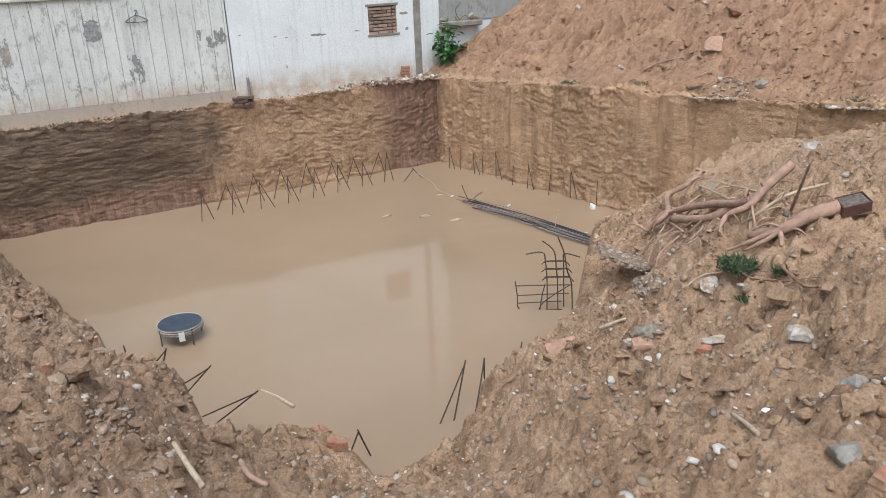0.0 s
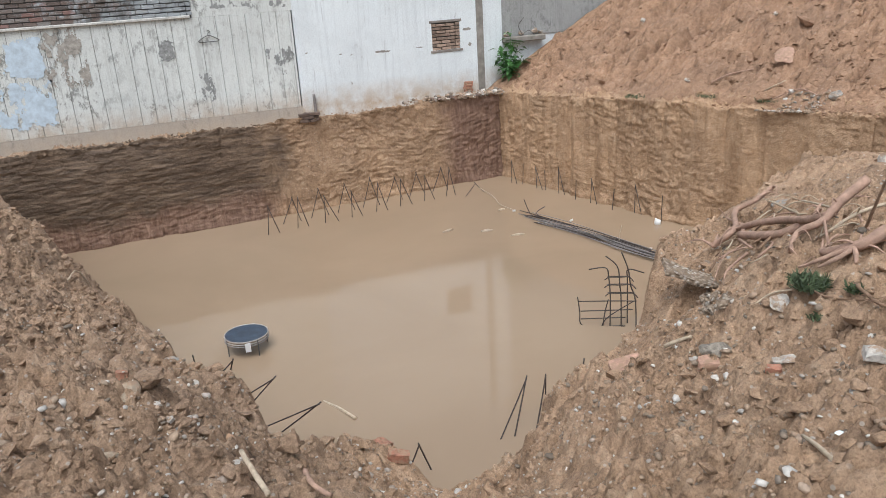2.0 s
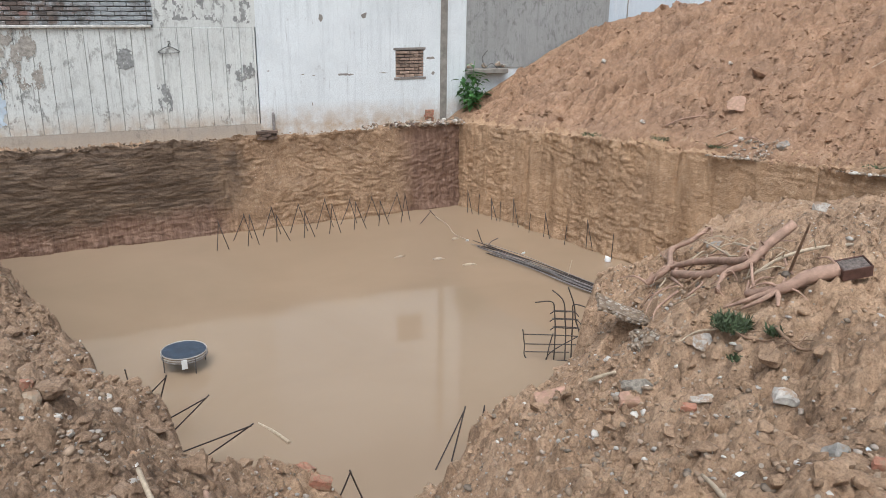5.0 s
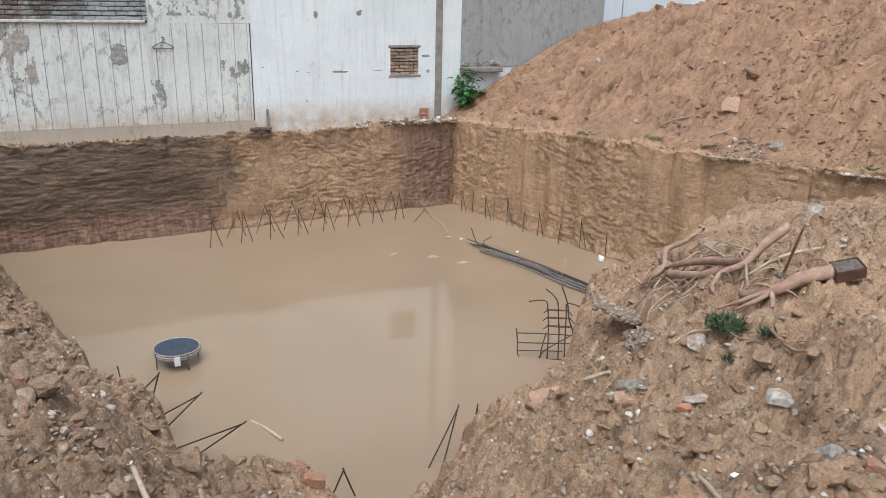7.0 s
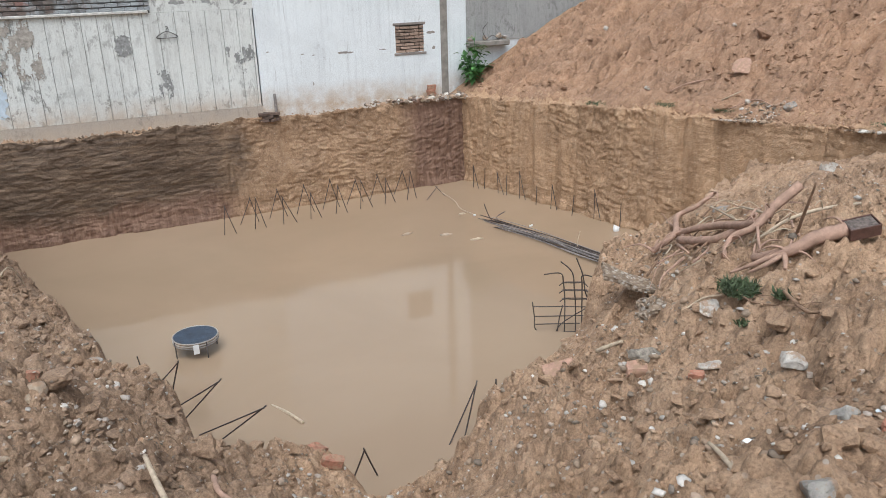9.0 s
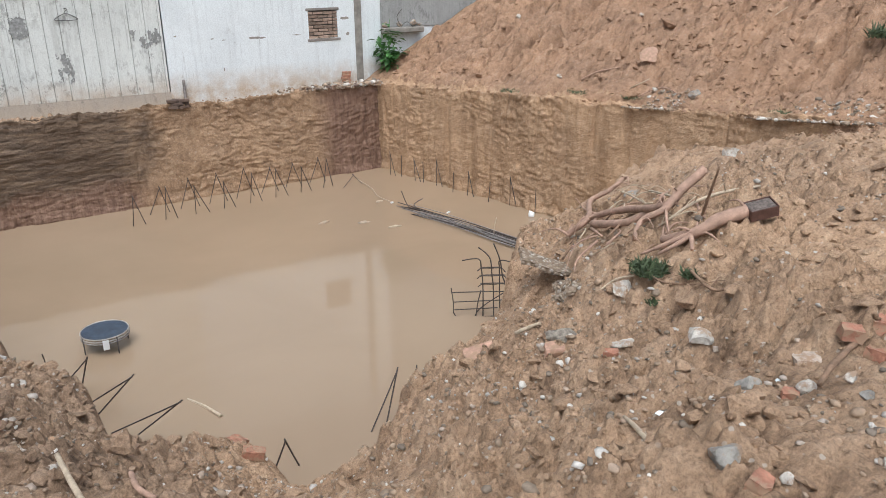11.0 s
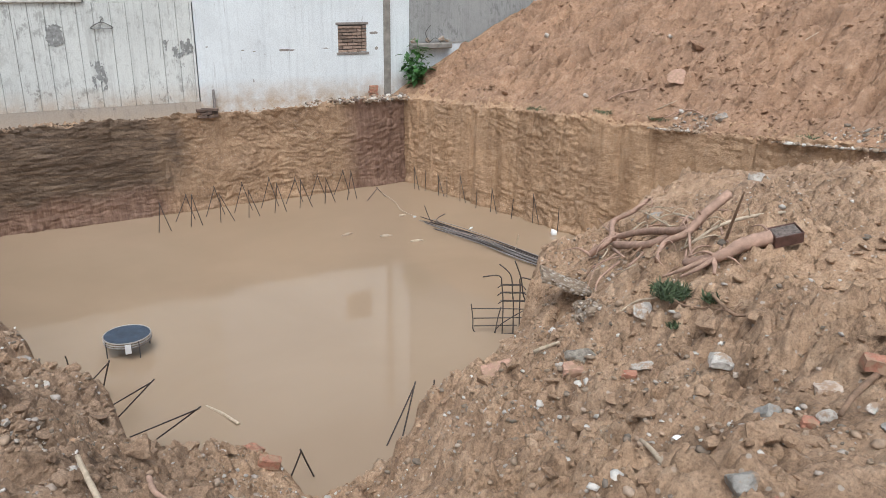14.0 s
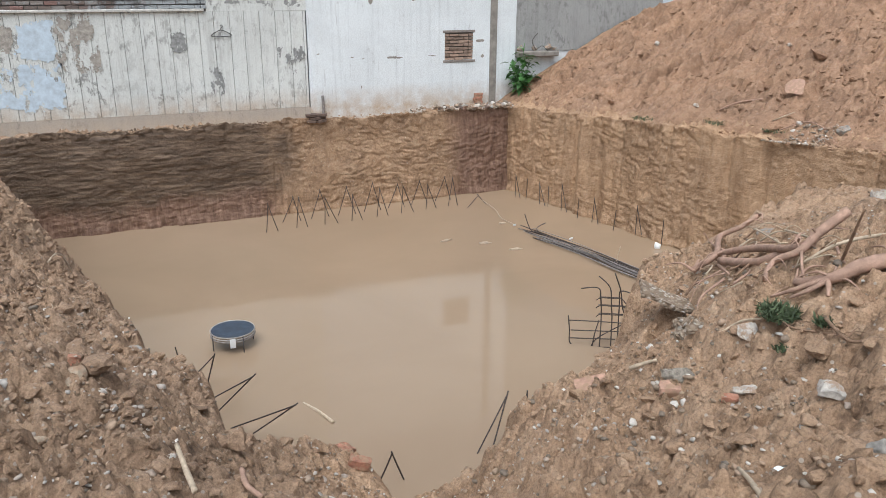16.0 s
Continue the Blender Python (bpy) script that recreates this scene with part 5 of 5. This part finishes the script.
bundle = tagged(new("rebar_bundle"), "long bundle of grey steel bars lying in the water", "rebar bundle")
bundle.location = (-0.83, -3.25, 0)
rb = random.Random(6)
for k in range(24):
    o = np.array((rb.uniform(-0.13, 0.13), rb.uniform(-0.5, 0.5), rb.uniform(-0.02, 0.07)))
    bow = lambda: np.array((rb.uniform(-0.06, 0.06), rb.uniform(-0.1, 0.1), rb.uniform(-0.02, 0.03)))
    q = [o, np.array((0.28, -1.1, 0.01)) + o * (0.8, 1, 1) + bow(), np.array((0.5, -2.1, 0.01)) + o * (0.7, 1, 1) + bow(), np.array((0.75, -3.3, 0.02)) + o * (0.6, 1, 1)]
    rod("bar", q, [rb.uniform(0.006, 0.009)], rb.choice((GSTEEL, GSTEEL, GSTEEL, STEEL)), bundle, 5, 0, k)
rod("bent_bar", [(-0.1, 0.15, 0.38), (-0.02, 0.0, 0.08), (0.1, -0.3, 0.05)], [0.009], STEEL, bundle, 6)
rod("bent_bar", [(0.35, 0.1, 0.16), (0.1, 0.0, 0.1), (0.1, -0.3, 0.05)], [0.009], STEEL, bundle, 6)
rod("bent_bar", [(0.62, -2.15, 0.35), (0.55, -2.2, 0.05), (0.6, -2.6, 0.03)], [0.006], PALEW, bundle, 5)

# ---- round wire basket with a dark lid, standing in the water ----
drum = tagged(new("wire_basket"), "round steel-ring basket with a dark blue lid in the water", "basket")
drum.location = (-7.0, -6.26, 0.04)
def ring(z, rad, thick):
    return [(rad * math.cos(a), rad * math.sin(a), z) for a in np.linspace(0, 2 * math.pi, 25)]
for z in (0.20, 0.165, 0.135):
    rod("hoop", ring(z, 0.295, 0), [0.009], simple("weathered_steel_hoop", (0.40, 0.37, 0.34), 0.5, 0.2) if z > 0.15 else GSTEEL, drum, 6)
for a in (20, 110, 200, 290):
    x, y = 0.298 * math.cos(radians(a)), 0.298 * math.sin(radians(a))
    rod("leg", [(x, y, 0.20), (x, y, -0.5)], [0.008], STEEL, drum, 6)
bm = bmesh.new()
bmesh.ops.create_circle(bm, cap_ends=True, segments=36, radius=0.285)
bmesh.ops.translate(bm, vec=(0, 0, 0.19), verts=bm.verts)
g = bmesh.ops.extrude_face_region(bm, geom=bm.faces[:])
bmesh.ops.translate(bm, vec=(0, 0, 0.012), verts=[e for e in g["geom"] if isinstance(e, bmesh.types.BMVert)])
part("lid", bm, LID, drum, "dark blue sheet lid with wet patches")
part("tag", box(-0.075, 0.0, -0.312, -0.303, 0.06, 0.19, 0.002), PLASTIC, drum, "white plate on the front")

# ---- things afloat ----
def afloat(name, x, y, size, material, label, category, turn, seed):
    v, f = lump_shape(seed, 2, 0.4)
    v = turned(v * np.array(size), 0, 0, radians(turn))
    ob = new(name, mesh(name, v, f, material))
    ob.location = (x, y, size[2] * 0.35)
    return tagged(ob, label, category)


afloat("plastic_bag", 1.0, -4.85, (0.08, 0.07, 0.10), PLASTIC, "crumpled white plastic bag afloat by the face", "bag", 0, 1)
for k, (x, y, s, m, lab, tn) in enumerate(((-2.6, -3.06, 0.17, TAN, "strip of scum afloat", 10), (-1.94, -3.46, 0.16, TAN, "strip of scum afloat", 0), (-1.55, -4.0, 0.15, PALEW, "piece of pale wood afloat", -8),
                                          (-1.1, -2.41, 0.10, PALEW, "piece of pale wood afloat", 5), (-0.91, -2.63, 0.05, PLASTIC, "white plastic scrap afloat", 0), (-0.26, -3.81, 0.07, PLASTIC, "white plastic scrap afloat", 20), (0.02, -5.91, 0.11, PALE, "pale plastic bottle afloat", 30))):
    afloat("float_scrap" if m != PALEW else "wood_scrap", x, y, (s, s * 0.3, 0.025), m, lab + " on the muddy water", "debris", tn, k + 3)
fs = tagged(new("floating_stick"), "pale stick floating in the muddy water", "stick")
fs.location = (-6.3, -8.4, 0.0)
rod("stem", [(-0.12, 0.27, -0.012), (0, 0, 0.004), (0.1, -0.32, 0.018)], [0.016, 0.022], PALEW, fs, 7, 0.08)

# ---- stones on the spoil heap ----
HEAP = [(2.786, -5.895, 0.33, 0.2, 0.05, PINKB, "flat pinkish slab on the heap"), (2.999, -5.443, 0.07, 0.05, 0.05, PALE, "white stone on the heap"), (1.869, -4.446, 0.06, 0.05, 0.04, PALE, "white stone on the heap"),
        (3.067, -1.439, 0.08, 0.06, 0.06, PALE, "pale stone on the heap"), (3.835, -5.303, 0.26, 0.14, 0.10, MUD, "brown block of clay on the heap"), (2.221, -6.617, 0.09, 0.06, 0.06, PALE, "whitish stone on the rim"),
        (2.352, -6.944, 0.09, 0.06, 0.05, PALE, "whitish stone on the rim"), (2.386, -7.363, 0.15, 0.10, 0.09, STONE, "dark stone on the rim"), (3.766, -4.57, 0.08, 0.05, 0.04, PALE, "white stone on the heap"), (2.1, -6.2, 0.2, 0.12, 0.1, MUD, "brown block of clay on the rim")]
for k, (x, y, a, bq, c, m, lab) in enumerate(HEAP):
    stone("stone", x, y, (a, bq, c), m, lab, turn=(0, -25, 40 + 33 * k), seed=170 + k, sink=0.1, group="stones on the heap")
root([(2.0, -4.95, 0.04), (2.2, -5.16, 0.09), (2.45, -5.5, 0.04)], 0.02, 0.014, WOOD, "bent root on the heap", 180)
root([(2.05, -6.4, 0.04), (2.25, -6.75, 0.16), (2.3, -7.1, 0.05)], 0.014, 0.01, WOOD, "arched root on the rim", 181, rootlets=4)
root([(2.15, -6.1, 0.02), (2.35, -6.35, 0.12)], 0.014, 0.01, PALEW, "pale stick on the rim", 182, "stick")
root([(4.0, -7.2, 0.03), (4.35, -7.45, 0.22)], 0.012, 0.008, PALEW, "pale stick on the heap", 183, "stick")

# ---- things at the wall ----
hanger = tagged(new("coat_hanger"), "wire coat hanger hung on the wall", "hanger")
hanger.location = (-6.1, FACE - 0.03, 3.70)
WIRE = simple("dark_wire", (0.09, 0.09, 0.09), 0.5, 0.3)
rod("frame", [(-0.2, 0, -0.02), (-0.19, 0, 0.0), (0, 0, 0.09), (0.19, 0, 0.0), (0.2, 0, -0.02), (0.15, 0, -0.035), (-0.15, 0, -0.035), (-0.2, 0, -0.02)], [0.008], WIRE, hanger, 5)
rod("hook", [(0, 0, 0.09), (0.0, 0, 0.13), (0.035, 0, 0.16), (0.02, 0, 0.19), (-0.01, 0.02, 0.18)], [0.007], WIRE, hanger, 5)
pipe = tagged(new("pipe_stub"), "short grey pipe stub standing at the wall foot", "pipe")
pipe.location = (-4.06, FACE - 0.06, 1.95)
rod("tube", [(0, 0, -0.2), (0.005, 0, 0.2), (0, 0, 0.42)], [0.035, 0.03], GSTEEL, pipe, 10)
SOOT = simple("dark_brick", (0.13, 0.09, 0.07), 0.9, var=0.4, rand=0.3)
for k in range(14):
    me = brick_mesh(0.2, 0.1, 0.055, 200 + k, SOOT if k < 9 else REDB)
    ob = new("brick", me)
    if k < 9:
        ob.location, ob.rotation_euler = (-4.48 + 0.11 * (k % 3) + rr.uniform(-0.03, 0.03), -0.02 + 0.06 * (k % 2), 1.93 + 0.065 * (k // 3)), (rr.uniform(-0.1, 0.1), rr.uniform(-0.15, 0.15), rr.uniform(-0.5, 0.5))
        tagged(ob, "dark sooty brick in a small heap on the rim", "brick", "brick heap on the rim")
    else:
        ob.location, ob.rotation_euler = (-0.36 + rr.uniform(-0.02, 0.02), 0.6, 1.99 + 0.062 * (k - 9)), (0, rr.uniform(-0.05, 0.05), rr.uniform(-0.2, 0.2))
        tagged(ob, "red brick in a short stack at the wall foot", "brick", "brick stack at the wall")
for k, (x, z, s) in enumerate(((0.75, 3.29, 0.11), (1.12, 3.26, 0.09), (1.52, 3.31, 0.14), (1.66, 3.27, 0.10))):
    v, f = lump_shape(220 + k, 3, 1.0)
    ob = new("rubble_block", mesh("rubble_block", v * (s, s * 0.7, s * 0.8), f, STONE, False))
    ob.location = (x, FACE - 0.02, 3.175 + s * 0.6)
    tagged(ob, "broken pale masonry block on the ledge", "rubble", "rubble on the ledge")
wires = tagged(new("bent_wire"), "bent rusty wires sticking out of the broken ledge", "wire")
wires.location = (1.15, FACE - 0.08, 3.2)
rod("strand", [(0, 0, 0), (-0.12, -0.02, 0.22), (0.02, -0.03, 0.4)], [0.007], STEEL, wires, 5)
rod("strand", [(0, 0, 0), (0.15, -0.02, 0.1), (0.3, -0.05, -0.03)], [0.007], STEEL, wires, 5)
rope = tagged(new("rope"), "thin pale rope trailing in the water", "rope")
rope.location = (-0.9, -0.95, 0.01)
rod("strand", [(0, 0, 0.1), (0.1, -0.5, 0.0), (-0.05, -1.1, 0.0), (0.0, -1.6, 0.0)], [0.008], PALEW, rope, 5)

# rubble along the wall foot at the corner
rr = random.Random(19)
for k in range(26):
    x, y, s = rr.uniform(-1.5, 0.3), rr.uniform(-0.02, 0.42), rr.uniform(0.04, 0.10)
    v, f = lump_shape(500 + k, 2, 1.0)
    ob = new("rubble_block", mesh("rubble_block", turned(v * (s * 1.5, s, s * 0.6), 0, 0, rr.uniform(0, 3)), f, (PALE, STONE, SOOT, SOOT)[k % 4], False))
    ob.location = (x, y, 2.0 + s * 0.35)
    tagged(ob, "broken masonry block in rubble at the wall foot", "rubble", "rubble at the wall foot")
# scars where plaster has come off
for k, (x, z, a, c) in enumerate(((-2.42, 3.13, 0.13, 0.035), (-2.25, 3.12, 0.07, 0.03), (-3.35, 3.16, 0.05, 0.02), (-3.1, 3.12, 0.05, 0.02), (-1.45, 3.14, 0.11, 0.02), (-0.28, 3.45, 0.09, 0.05), (-0.22, 3.1, 0.06, 0.06), (-4.1, 3.25, 0.04, 0.02), (-3.15, 2.5, 0.02, 0.05), (-2.9, 4.35, 0.05, 0.12), (-1.9, 4.4, 0.06, 0.12))):
    v, f = lump_shape(600 + k, 3, 0.4)
    v = v * (a, 0.002, c * 0.7)
    v[:, 0] *= 1 + 0.9 * fbm(v[:, 0] * 14, v[:, 2] * 14, k, 4)
    v[:, 2] *= 1 + 0.9 * fbm(v[:, 0] * 16, v[:, 2] * 16, k + 9, 4)
    ob = new("plaster_scar", mesh("plaster_scar", v + (x, FACE - 0.004 * (x < -4.3), z), f, CONC))
    ob.parent = bw

# ---- bricks of the wall ----
infill = part("bricked_window", box(-1.155, -0.465, FACE + 0.11, FACE + 0.29, 3.035, 3.635), MORTAR, bw, "window opening filled with rough brickwork")
brickwork(-1.16, -0.46, 3.03, 3.64, FACE + 0.05, infill, 3, 0.075)
DARKRED, n, l, b = nodes("weathered_red_brick")
oi = n.new("ShaderNodeObjectInfo")
c = ramp(n, l, oi.outputs["Random"], [(0, (0.10, 0.088, 0.08)), (0.4, (0.17, 0.13, 0.112)), (0.7, (0.24, 0.225, 0.21)), (1, (0.24, 0.135, 0.115))])
wash = maths(n, l, "ADD", maths(n, l, "MULTIPLY", axis(n, l, 0, -8.6, -6.9), 0.22), tex(n, l, 3.0, 9, 0.75))
c = mix(n, l, ramp(n, l, wash, [(0.52, (0,) * 3), (0.62, (0.85,) * 3)]), c, (0.36, 0.40, 0.42))
soot = tex(n, l, 2.2, 8, 0.7)
l.new(mix(n, l, ramp(n, l, soot, [(0.54, (0,) * 3), (0.66, (0.8,) * 3)]), c, (0.085, 0.08, 0.075)), b.inputs["Base Color"])
b.inputs["Roughness"].default_value = 0.9
bump(n, l, b, tex(n, l, 60, 6, 0.75), 0.7, 0.02)
BRICKS = [brick_mesh(0.225, 0.1, 0.052, s + 40, DARKRED) for s in range(5)]
HALVES = [brick_mesh(0.108, 0.1, 0.052, s + 60, DARKRED) for s in range(3)]
brickwork(-10.6, -6.37, 4.22, 4.95, FACE + 0.04, patch, 8, 0.088)
